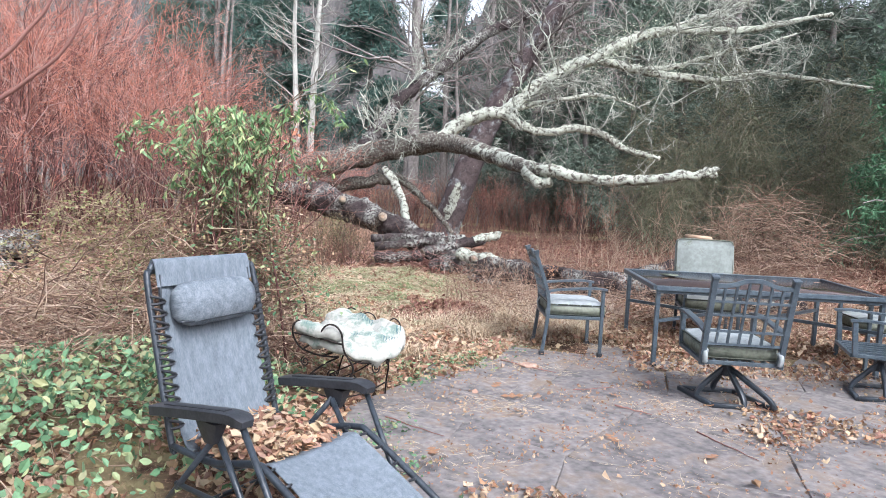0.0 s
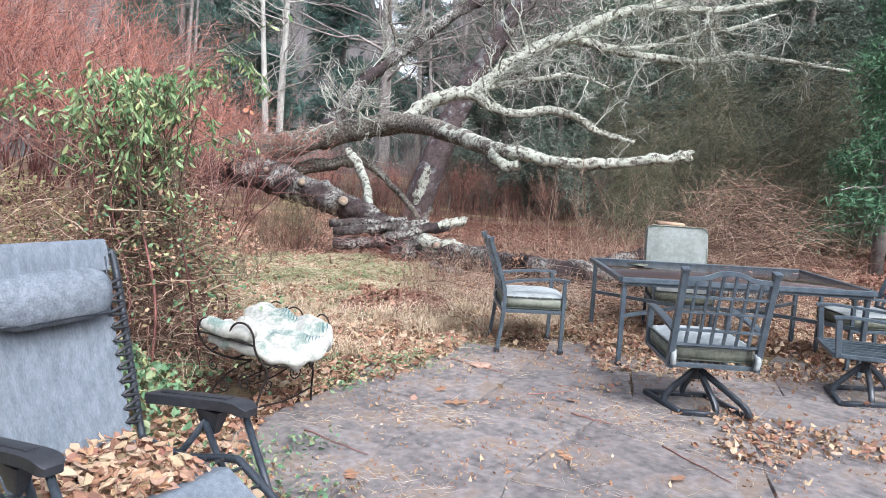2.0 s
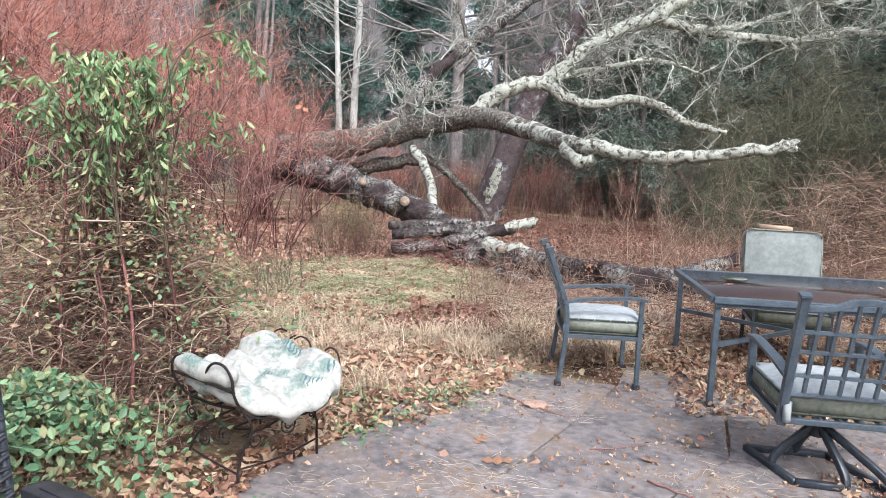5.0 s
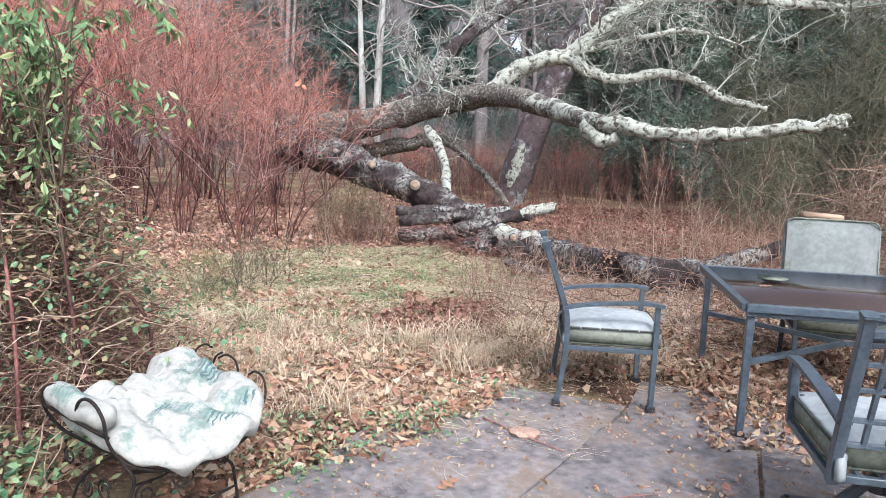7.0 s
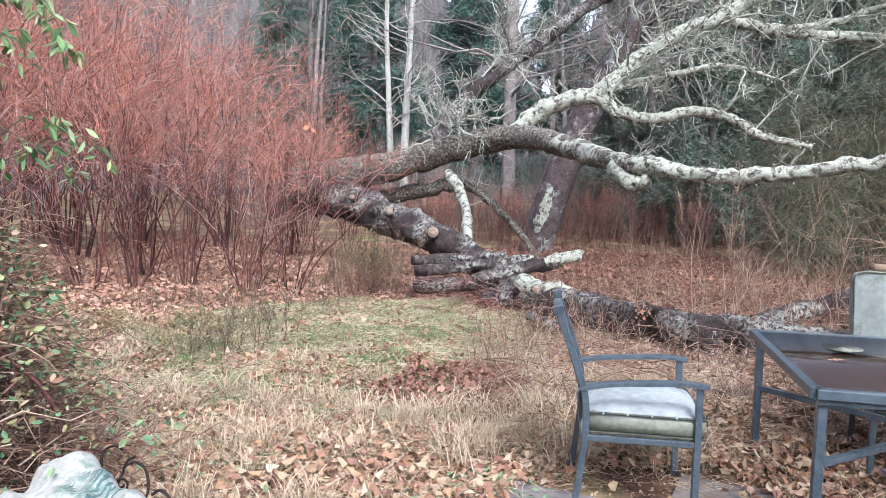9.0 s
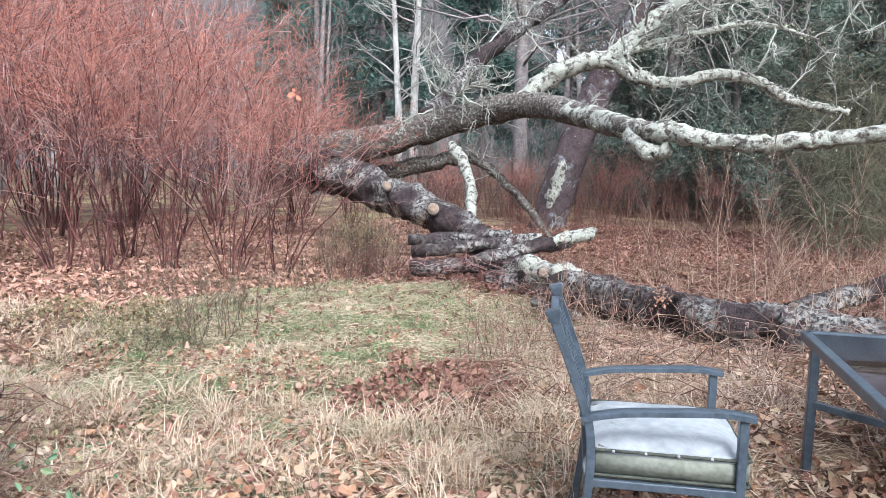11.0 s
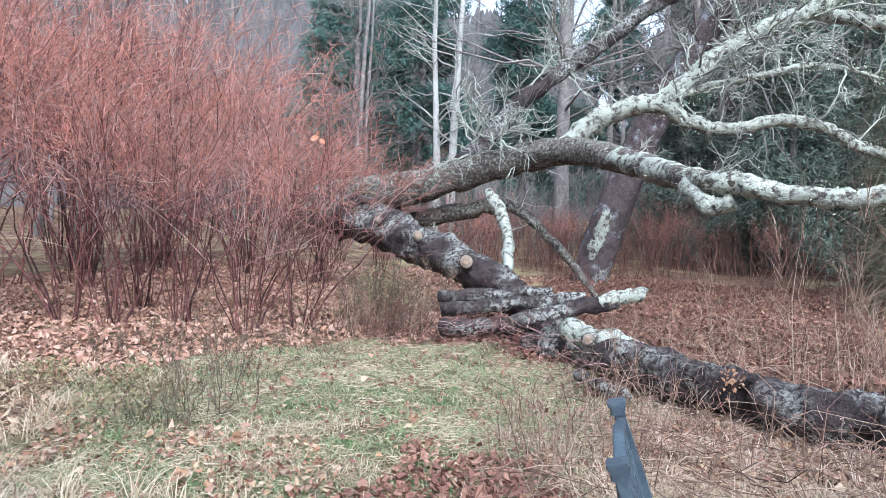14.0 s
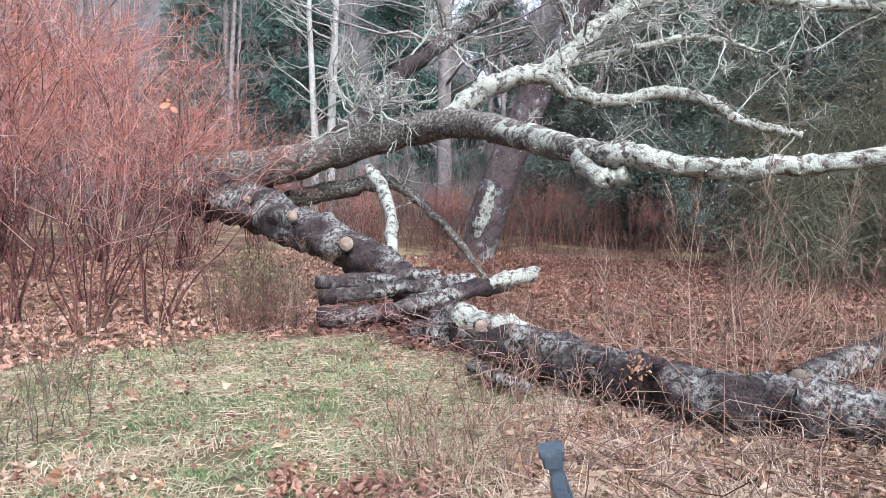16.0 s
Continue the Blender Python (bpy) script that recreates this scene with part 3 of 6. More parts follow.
lc = limb("rising_limb", [(-0.85, 9.1, 3.05), (-0.30, 9.3, 3.54), (0.38, 9.5, 4.10), (1.20, 9.7, 4.47), (1.89, 9.8, 4.89), (2.82, 9.9, 5.17), (3.99, 10, 5.22), (5.15, 10.1, 5.41), (6.52, 10.2, 5.75)],
          [.14, .14, .135, .13, .115, .10, .085, .068, .04], M_LICHEN, tree, 12, 0.10, 7, 11, "pale lichen-covered limb")
ld = limb("long_branch", [(1.20, 9.7, 4.47), (2.27, 9.8, 4.26), (3.68, 9.9, 4.13), (4.31, 9.9, 4.14), (4.96, 10, 4.34), (5.86, 10, 4.27), (7.44, 10, 4.12)], [.11, .10, .09, .08, .07, .056, .03], M_LICHEN, tree, 10, 0.10, 7, 12)
le = limb("long_branch", [(2.27, 9.8, 4.26), (3.20, 9.9, 4.44), (4.24, 10, 4.82), (4.80, 10, 4.89), (5.72, 10.1, 5.26)], [.075, .066, .058, .046, .025], M_LICHEN, tree, 8, 0.10, 6, 13)
lf = limb("long_branch", [(2.82, 9.9, 5.17), (3.46, 10.2, 5.50), (4.12, 10.5, 5.76), (5.17, 10.9, 6.35)], [.08, .07, .06, .03], M_LICHEN, tree, 8, 0.1, 6, 14)
l3 = limb("back_limb", [(-3.98, 9.8, 2.20), (-3.83, 10.6, 2.68), (-3.74, 11.2, 2.98), (-3.35, 12.0, 3.70), (-2.77, 13.0, 4.42), (-2.20, 14.0, 5.06), (-1.22, 14.5, 5.93), (-0.13, 15, 6.59), (0.68, 15.6, 7.31)],
          [.18, .175, .17, .165, .16, .155, .145, .13, .10], M_BARK, tree, 12, 0.09, 7, 15)
l3b = limb("back_branch", [(-2.77, 13, 4.42), (-2.85, 13.0, 4.9), (-3.05, 13.0, 5.4), (-3.0, 13, 6.2)], [.06, .05, .045, .02], M_BARK_MID, tree, 8, 0.08, 6, 16)
low = limb("low_branch", [(-5.0, 10.2, 1.25), (-4.29, 10.2, 1.40), (-3.57, 10.0, 1.55), (-3.09, 9.9, 1.55), (-2.61, 9.8, 1.21), (-1.96, 9.6, 0.58), (-1.6, 9.5, 0.1)], [.17, .15, .13, .10, .075, .06, .04], M_BARK_MID, tree, 12, 0.1, 6, 17)
limb("prop_branch", [(-3.39, 9.4, 1.78), (-3.06, 9.0, 1.38), (-2.82, 8.4, 1.01), (-2.66, 7.7, 0.60)], [.08, .09, .085, .07], M_LICHEN, tree, 12, 0.14, 6, 18, "short lichen-white branch")
for nm, pp, nn, ln, rr, sd in (("twigwork", arch[14:60], 18, 0.7, 0.012, 20), ("twigwork", l2, 22, 0.8, 0.015, 21), ("twigwork", l2b, 30, 0.9, 0.016, 22), ("twigwork", lc, 62, 1.5, 0.022, 23),
                               ("twigwork", ld, 48, 1.2, 0.019, 24), ("twigwork", le, 32, 1.1, 0.018, 25), ("twigwork", lf, 40, 1.3, 0.013, 26), ("twigwork", l3, 46, 1.7, 0.020, 27),
                               ("twigwork", l3b, 30, 1.2, 0.012, 28), ("twigwork", low, 14, 0.7, 0.010, 29)):
    v, f = side_twigs(pp, nn, ln, rr, sd, 0.35)
    tagged(mesh_ob(nm, v, f, M_TWIG_LICHEN, tree), kind="stuff")
for pp, nn, sp, sz, sd in ((l2, 500, 0.02, 0.045, 30), (lc[6:42], 2400, 0.055, 0.055, 31), (ld[:34], 1200, 0.04, 0.05, 32), (l2b, 600, 0.035, 0.045, 33), (pale, 350, 0.005, 0.04, 34), (le, 300, 0.03, 0.05, 35), (l3[20:45], 300, 0.03, 0.05, 36)):
    v, f = tufts(pp, nn, sp, sz, sd)
    tagged(mesh_ob("lichen_growth", v, f, M_TUFT, tree, smooth=False), kind="stuff")
wt = side_twigs(spline([(-3.75, 9.35, 2.25, .03), (-3.6, 9.3, 2.7, .02), (-3.3, 9.2, 2.6, .02), (-3.0, 9.1, 2.75, .02)], 8), 18, 0.8, 0.020, 37, 0.6)
tagged(mesh_ob("twigwork", *wt, M_TWIG_LICHEN, tree), kind="stuff")


def cut_stub(at, way, r, long, parent):
    """A sawn side stub: bark sleeve with a pale end."""
    w = Vector(way).normalized()
    a = Vector(at)
    v, f = tube([a - w * long, a - w * long * 0.4, a], [r * 1.25, r * 1.05, r], 14, rough=0.05, seed=int(abs(at[0]) * 100))
    st = mesh_ob("sawn_stub", v, f, M_BARK, parent)
    v, f = tube([a, a + w * 0.006, a + w * 0.008], [r * 0.86, r * 0.84, r * 0.2], 16)
    mesh_ob("sawn_face", v, f, M_WOODCUT, st, "pale sawn wood")
    v, f = tube([a + w * 0.007, a + w * 0.010], [r * 0.38, r * 0.33], 12)
    mesh_ob("growth_ring", v, f, M_PLANK, st)


cut_stub((-4.90, 8.42, 1.30), (0.0, -0.9, 0.35), 0.055, 0.2, tree)
cut_stub((-4.03, 7.86, 1.10), (0.1, -1, 0.15), 0.085, 0.25, tree)
cut_stub((-3.08, 7.12, 0.82), (0.15, -1, 0.15), 0.10, 0.25, tree)
v, f = tufts(np.array([(-0.11, 3.66, 0.33, 0.04), (-0.09, 3.64, 0.38, 0.03)]), 60, 0.018, 0.05, 41)
tagged(mesh_ob("splintered_wood", v, f, M_BROKEN, tree, smooth=False), "orange splintered wood", kind="stuff")
v, f = side_twigs(np.hstack([np.random.default_rng(42).normal((-6.2, 9.7, 1.55), (0.8, 0.5, 0.35), (90, 3)), np.full((90, 1), .02)]), 260, 0.7, 0.010, 43, 0.2)
tagged(mesh_ob("root_tangle", v, f, M_BRUSH, tree), kind="stuff")


def log(a, b, r, material, label, seed, cut=True):
    a, b = Vector(a), Vector(b)
    base = thing("log", label, "log", pose(*((a + b) / 2)), "stacked logs")
    o = (a + b) / 2
    g = np.random.default_rng(seed)
    p = np.array([a.lerp(b, t) - o for t in np.linspace(0, 1, 14)])
    p[1:-1] += g.normal(0, 0.012, (12, 3))
    v, f = tube(p, r * (1 + 0.06 * np.sin(np.linspace(0, 5, 14) + seed)), 14, rough=0.07, seed=seed)
    mesh_ob("bark", v, f, material, base)
    if cut:
        w = (Vector(p[0]) - Vector(p[1])).normalized()
        v, f = tube([Vector(p[0]), Vector(p[0]) + w * 0.005, Vector(p[0]) + w * 0.007], [r * 0.9, r * 0.88, r * 0.2], 14)
        mesh_ob("sawn_end", v, f, M_WOODCUT, base, "pale sawn end")
    return base


log((-3.16, 6.25, 0.46), (-1.83, 6.42, 0.57), 0.072, M_BARK, "lichen-spotted cut log on a stack", 51)
log((-3.06, 6.05, 0.33), (-1.45, 6.32, 0.54), 0.078, M_BARK, "dark wet cut log on a stack", 52)
log((-3.03, 5.95, 0.13), (-2.20, 6.12, 0.20), 0.10, M_BARK, "dark bark log lying on grass", 53)
log((-2.15, 5.70, 0.30), (-1.10, 6.32, 0.54), 0.085, M_BARK, "cut log with sawn pale end on a stack", 54)
log((-1.30, 6.22, 0.53), (-0.80, 6.37, 0.62), 0.075, M_LICHEN, "white lichen-covered log on a stack", 55)
chunk = log((-1.50, 5.28, 0.34), (-0.80, 4.80, 0.27), 0.115, M_LICHEN, "white lichen-covered log on the fallen trunk", 56)
cut_stub((-0.10, -0.13, 0.03), (0.1, -1, 0.25), 0.06, 0.15, chunk)
log((-1.30, 4.60, 0.06), (-0.85, 4.12, 0.05), 0.05, M_BARK, "short dark branch piece on the ground", 57, False)
log((-1.95, 5.75, 0.10), (-1.55, 5.45, 0.10), 0.11, M_BARK, "short dark log under a stack", 60, False)
log((0.96, 3.85, 0.27), (2.1, 4.7, 0.50), 0.095, M_BARK, "lichen-spotted log leaning by the trunk", 58)
log((-8.25, 2.95, 0.41), (-7.4, 3.02, 0.38), 0.20, M_BARK, "weathered log under the shrubs", 59)

log((-8.0, 2.8, 0.09), (-7.65, 3.2, 0.09), 0.11, M_BARK, "short dark log under a weathered log", 61, False)

# ---- leaning snag, pale trunks ----
snag = thing("leaning_tree", "leaning grey tree trunk with peeled pale bark", "tree", pose(-2.1, 13.6, 0))
v, f = tube(spline([(-0.12, 0, -0.2), (0.18, 0, 0.92), (0.66, 0, 2.36), (1.20, 0, 3.7), (2.05, 0, 5.2), (2.7, 0, 6.4), (3.6, 0, 8.6)], 6), np.linspace(0.42, 0.2, 37), 16, rough=0.05, seed=61)
mesh_ob("trunk", v, f, M_SNAG, snag)
v, f = tube(spline([(-0.04, -.26, 0.3), (0.10, -.26, 0.9), (0.26, -.25, 1.4), (0.38, -.20, 1.8)], 8), np.interp(np.linspace(0, 1, 25), [0, .2, .5, .8, 1], [.06, .14, .15, .12, .04]), 14, rough=0.18, seed=64)
mesh_ob("peeled_side", v, f, M_LICHEN, snag, "pale weathered wood where the bark has peeled")
v, f = side_twigs(np.hstack([spline([(1.25, 0, 3.9), (2.1, 0, 5.1), (2.75, 0, 6.3), (3.6, 0, 8.5)], 6), np.full((19, 1), .1)]), 50, 3.0, 0.03, 62, 0.2)
tagged(mesh_ob("twigwork", v, f, M_WOODTWIG, snag), kind="stuff")


def bare_tree(name, label, height, r, seed, bark, twig, forks=46, m=None, lean=0.0, spread=0.35, low=0.25, group="bare winter trees"):
    g = np.random.default_rng(seed)
    t = thing(name, label, "tree", m or pose(0, 0, 0), group)
    z = np.linspace(0, 1, 10)
    c = np.stack([lean * height * z ** 1.5 + np.cumsum(g.normal(0, 0.012 * height / 4, 10)), np.cumsum(g.normal(0, 0.012 * height / 4, 10)), z * height - 0.15], 1)
    v, f = tube(c, r * (1 - 0.85 * z) + 0.01, 9, rough=0.05, seed=seed)
    mesh_ob("trunk", v, f, bark, t)
    k = g.uniform(low, 0.97, forks)
    st = np.stack([np.interp(k, z, c[:, n]) for n in range(3)], 1)
    way = g.normal(0, 1, (forks, 3)) * np.array([1, 1, 0.25]) + np.array([0, 0, 0.55])
    L = height * spread * (1.15 - k) * g.uniform(0.5, 1.1, forks)
    v1, f1 = strands(st, way, L, r * 0.28 * (1.1 - k), 0.2, 4, 4, rng=g)
    tagged(mesh_ob("branchwork", v1, f1, bark, t), kind="stuff")
    wn_ = way / np.linalg.norm(way, axis=1)[:, None]
    k1 = np.repeat(np.arange(forks), 5)
    s1 = st[k1] + wn_[k1] * (L[k1] * g.uniform(0.2, 1, len(k1)))[:, None]
    w1 = wn_[k1] + g.normal(0, 0.7, (len(k1), 3)) + np.array([0, 0, 0.2])
    L1 = L[k1] * g.uniform(0.25, 0.5, len(k1))
    v2, f2 = strands(s1, w1, L1, 0.014, 0.25, 3, 3, rng=g)
    k2 = np.repeat(np.arange(len(k1)), 1)
    w1n = w1 / np.linalg.norm(w1, axis=1)[:, None]
    s2 = s1[k2] + w1n[k2] * (L1[k2] * g.uniform(0.2, 1, len(k2)))[:, None]
    v3, f3 = strands(s2, w1n[k2] + g.normal(0, 0.8, (len(k2), 3)), L1[k2] * 0.6, 0.007, 0.25, 3, 2, rng=g)
    v, f = join([(v2, f2), (v3, f3)])
    tagged(mesh_ob("twigwork", v, f, twig, t), kind="stuff")
    return t


bare_tree("pale_tree", "slim pale grey bare tree with forked trunk", 15, 0.20, 71, M_BIRCH, M_TWIG_LICHEN, 30, pose(-9.25, 26, 0), 0.03, group="pale trees")
bare_tree("pale_tree", "slim pale grey bare tree with forked trunk", 15, 0.17, 72, M_BIRCH, M_TWIG_LICHEN, 30, pose(-9.85, 26.2, 0), -0.01, group="pale trees")
variants = [bare_tree("bare_tree", "leafless grey-brown woodland tree", h, r, s, M_WOODS, M_WOODTWIG, 44, pose(x, y, 0), ln)
            for h, r, s, ln, x, y in ((13, 0.17, 81, 0.03, -14, 27), (16, 0.22, 82, -0.02, 9, 25), (11, 0.13, 83, 0.05, 2.5, 22), (14, 0.16, 84, 0.0, -3.0, 29))]
g = np.random.default_rng(91)
for i in range(80):
    y = g.uniform(19, 58)
    x = g.uniform(-0.8, 0.75) * (y + 8) - 1
    if (-13.5 < x < -6.0 and 20 < y < 31) or (abs(x + 7.0) < 1.8 and y > 24):
        continue
    s = g.uniform(0.8, 1.3)
    copy_thing(variants[i % 4], pose(x, y, 0, 0, 0, g.uniform(0, 360)) @ Matrix.Scale(s, 4))


for i in range(16):
    y = g.uniform(17, 33)
    copy_thing(variants[i % 4], pose(g.uniform(-1.25, -.62) * (y + 6), y, 0, 0, 0, g.uniform(0, 360)) @ Matrix.Scale(g.uniform(.8, 1.2), 4))


def evergreen(name, label, height, width, seed, needle, m, n=2600, size=0.32, base=0.05, group="evergreens", droop=0.25, slim=0.07):
    """A conifer: trunk, whorled boughs and many small needle sprays with gaps."""
    g = np.random.default_rng(seed)
    t = thing(name, label, "tree", m, group)
    z = np.linspace(0, 1, 9)
    v, f = tube(np.stack([0.1 * np.sin(z * 3 + seed), 0.1 * np.cos(z * 2), z * height - 0.1], 1), 0.018 * height * (1 - 0.9 * z) + 0.01, 8, rough=0.05, seed=seed)
    mesh_ob("trunk", v, f, M_WOODS, t)
    nb = 70
    k = g.uniform(base, 0.98, nb)
    a = g.uniform(0, 6.283, nb)
    L = width * (1.05 - k) ** 0.7 * g.uniform(0.55, 1.15, nb)
    st = np.stack([0.1 * np.sin(k * 3 + seed), 0.1 * np.cos(k * 2), k * height], 1)
    way = np.stack([np.cos(a), np.sin(a), g.uniform(-0.1, 0.35, nb)], 1)
    v, f = strands(st, way, L, 0.035, 0.1, 4, 4, droop, rng=g)
    tagged(mesh_ob("boughwork", v, f, M_WOODS, t), kind="stuff")
    b = g.integers(0, nb, n)
    q = g.uniform(0.15, 1.0, n) ** 0.7
    wn_ = way / np.linalg.norm(way, axis=1)[:, None]
    c = st[b] + wn_[b] * (L[b] * q)[:, None] + g.normal(0, 0.12 * width ** 0.5, (n, 3))
    c[:, 2] -= droop * L[b] * q * q
    v, f = leaves(c, g.uniform(0.5, 1.3, n) * size, g.normal(0, 1, (n, 3)) + np.array([0, 0, .6]), 0.4, g, slim)
    tagged(mesh_ob("needles", v, f, needle, t, smooth=False), kind="stuff")
    return t


ev = [evergreen("evergreen_tree", "dark green cedar at the wood's edge", 9, 2.2, 101, M_NEEDLE, pose(7.6, 12.5, 0), 26000, 0.18),
      evergreen("evergreen_tree", "dark green cedar at the wood's edge", 7, 2.6, 102, M_NEEDLE, pose(2.2, 17.5, 0), 26000, 0.19)]
for i, (x, y, s) in enumerate(((9.2, 9.6, 0.85), (10.5, 14, 1.1), (5.2, 16.5, 0.9), (8.5, 19, 1.2), (13, 18, 1.2), (-0.2, 20.5, 0.9), (4.5, 21, 1.1), (11, 23, 1.3), (16, 22, 1.3), (6.8, 15, 0.7), (14.5, 12, 1.0), (5.5, 25, 1.7), (9.5, 27, 1.8), (2.2, 27, 1.6), (13.5, 27, 1.9), (18, 27, 1.9), (0.4, 31, 1.7), (7.4, 31, 2.0), (12, 33, 2.1))):
    copy_thing(ev[i % 2], pose(x, y, 0, 0, 0, 70 * i) @ Matrix.Scale(s, 4))
evergreen("cedar_tree", "fresh green feathery cedar beside the bare thicket", 7.5, 1.5, 107, M_CEDAR, pose(7.1, 7.6, 0), 18000, 0.16, 0.10, "cedars", 0.35)
pine = evergreen("pine_tree", "tall blue-green pine behind the bare trees", 15, 4.0, 105, M_PINE, pose(-12.0, 30, 0), 30000, 0.36, 0.12, "pines", slim=0.06)
for x, y, s in ((-7.6, 33, 1.0), (-16, 34, 0.95), (-3.6, 36, 0.95), (2.0, 33, 0.95), (7, 35, 1.1), (-20, 36, 1.0)):
    copy_thing(pine, pose(x, y, 0, 0, 0, x * 40) @ Matrix.Scale(s, 4))


# ---- red shrubs ----
def red_shrub(seed, m, height=3.0, stems=11, spread=1.0):
    g = np.random.default_rng(seed)
    t = thing("red_shrub", "leafless multi-stemmed shrub with russet-red twig tips", "shrub", m, "red winter shrubs")
    a = g.uniform(0, 6.283, stems)
    q0 = g.uniform(0.02, 0.16, stems)
    st = np.stack([q0 * np.cos(a), q0 * np.sin(a), np.full(stems, -0.05)], 1)
    out = g.uniform(0.03, 0.46, stems) * spread
    way = np.stack([out * np.cos(a), out * np.sin(a), np.ones(stems)], 1) + g.normal(0, .05, (stems, 3))
    L = height * g.uniform(0.45, 0.82, stems)
    v, f = strands(st, way, L, g.uniform(0.004, 1, stems) ** 1.3 * .012 + .005, 0.15, 6, 7, rng=g, crook=.012)
    wn_ = way / np.linalg.norm(way, axis=1)[:, None]
    k = np.repeat(np.arange(stems), 12)
    q = g.uniform(0.22, 1.0, len(k)) ** .6
    s1 = st[k] + wn_[k] * (L[k] * q)[:, None]
    w1 = wn_[k] + g.normal(0, 0.55, (len(k), 3))
    L1 = height * 0.34 * g.uniform(0.4, 1.1, len(k))
    v1, f1 = strands(s1, w1, L1, 0.0052, 0.2, 3, 3, rng=g)
    per = len(v) // stems
    fper = len(f) // stems
    for i in range(stems):
        mesh_ob("stem", v[i * per:(i + 1) * per], f[:fper], M_DARKSTEM, t)
    tagged(mesh_ob("shootwork", v1, f1, M_REDSTEM, t), kind="stuff")
    w1n = w1 / np.linalg.norm(w1, axis=1)[:, None]
    k2 = np.repeat(np.arange(len(k)), 10)
    q2 = g.uniform(0.2, 1.05, len(k2))
    s2 = s1[k2] + w1n[k2] * (L1[k2] * q2)[:, None]
    hi = np.clip((s2[:, 2] - 0.36 * height) / (0.30 * height), 0.0, .8) > g.uniform(0, 1, len(k2))
    s2, k2 = s2[hi], k2[hi]
    v2, f2 = strands(s2, w1n[k2] + g.normal(0, 0.85, (len(k2), 3)) + np.array([0, 0, .1]), height * 0.085 * g.uniform(0.4, 1.4, len(k2)), 0.0034, 0.4, 3, 2, rng=g)
    tagged(mesh_ob("tip_growth", v2, f2, M_REDTWIG, t), kind="stuff")
    return t


shrubs = [red_shrub(s, pose(x, y, gz(x, y)), h) for s, x, y, h in ((111, -5.15, 5.2, 3.1), (112, -6.3, 5.5, 3.5), (113, -6.1, 6.7, 3.5), (114, -7.6, 6.4, 3.8))]
g = np.random.default_rng(115)
spots = [(-8.4, 8.5, 1.2), (-9.9, 7.5, 1.25), (-7.4, 4.9, 0.95), (-8.8, 4.7, 1.1), (-10.2, 5.4, 1.25), (-6.8, 9.8, 0.95),
         (-8.6, 10.4, 1.2), (-10.4, 9.8, 1.35), (-12, 6.5, 1.4), (-12, 9.5, 1.45), (-7.8, 12.2, 0.95), (-9.8, 12.4, 1.2), (-12.5, 12.5, 1.45), (-11.5, 3.6, 1.25), (-9.8, 3.2, 1.1), (-14.5, 8, 1.5), (-14.5, 11.5, 1.5),
         (-6.2, 11.6, 0.72), (-7.0, 13.8, 0.75), (-5.0, 15.2, 0.6), (-8.6, 14.6, 0.9), (-13.5, 5.0, 1.4), (-4.6, 12.2, 0.55), (-3.2, 16.2, 0.5), (-3.6, 17.2, 0.6), (-1.0, 16.8, 0.5), (0.6, 17.5, 0.5), (-0.4, 18.4, 0.55), (-5.5, 18.5, 0.75), (1.8, 16.4, 0.45),
         (-4.85, 5.9, 0.85), (-6.7, 4.9, 0.85), (-11.2, 7.2, 1.35), (-12.9, 10.8, 1.45), (-11.2, 11.2, 1.35), (-10.9, 4.3, 1.25), (-8.0, 3.6, 0.8)]
for i, (x, y, s) in enumerate(spots):
    copy_thing(shrubs[i % 4], pose(x, y, gz(x, y), 0, 0, 83 * i) @ Matrix.Scale(s * (1.34 if x < -7.2 else 1.1 if y < 10 else 1.0), 4))
hung = tagged(mesh_ob("hanging_leaf", *leaves(np.array([(-4.44, 5.5, 2.26), (-4.36, 5.52, 2.22), (-4.40, 5.5, 2.32)]), np.array([.12, .09, .08]), np.array([(0.2, -1, .3), (.5, -1, .1), (-.3, -1, .2)]), .3, np.random.default_rng(4), .6), M_ORANGE, smooth=False), "orange dead leaves caught in shrub twigs", "leaf")
branch = thing("overhanging_branch", "dark bare branch arching beside the lounger", "branch", pose(0, 0, 0))
for pts in ([(-4.1, -4.0, -.05), (-3.7, -4.0, 1.1), (-3.3, -4.0, 1.6), (-2.98, -4.0, 1.78), (-2.85, -4, 1.87), (-2.74, -4, 1.96), (-2.66, -4, 2.10), (-2.62, -4, 2.3)], [(-4.1, -4.2, -.05), (-3.6, -4.2, 1.2), (-3.1, -4.2, 1.72), (-2.83, -4.2, 1.90), (-2.74, -4.2, 1.99), (-2.66, -4.2, 2.09), (-2.6, -4.2, 2.3)]):
    p = spline(pts, 5)
    mesh_ob("stem", *tube(p, np.linspace(.012, .004, len(p)), 6), M_REDSTEM, branch)


# ---- garden furniture ----
def round_loop(u, v, r=.02):
    """A closed rectangle with rounded corners in two coordinates."""
    out = []
    for k, (a, b) in enumerate(((u, v), (-u, v), (-u, -v), (u, -v))):
        for q in (0, 30, 60, 90):
            t = radians(90 * k + q)
            out.append((a - math.copysign(r, a) + r * math.cos(t), b - math.copysign(r, b) + r * math.sin(t)))
    return out + out[:1]


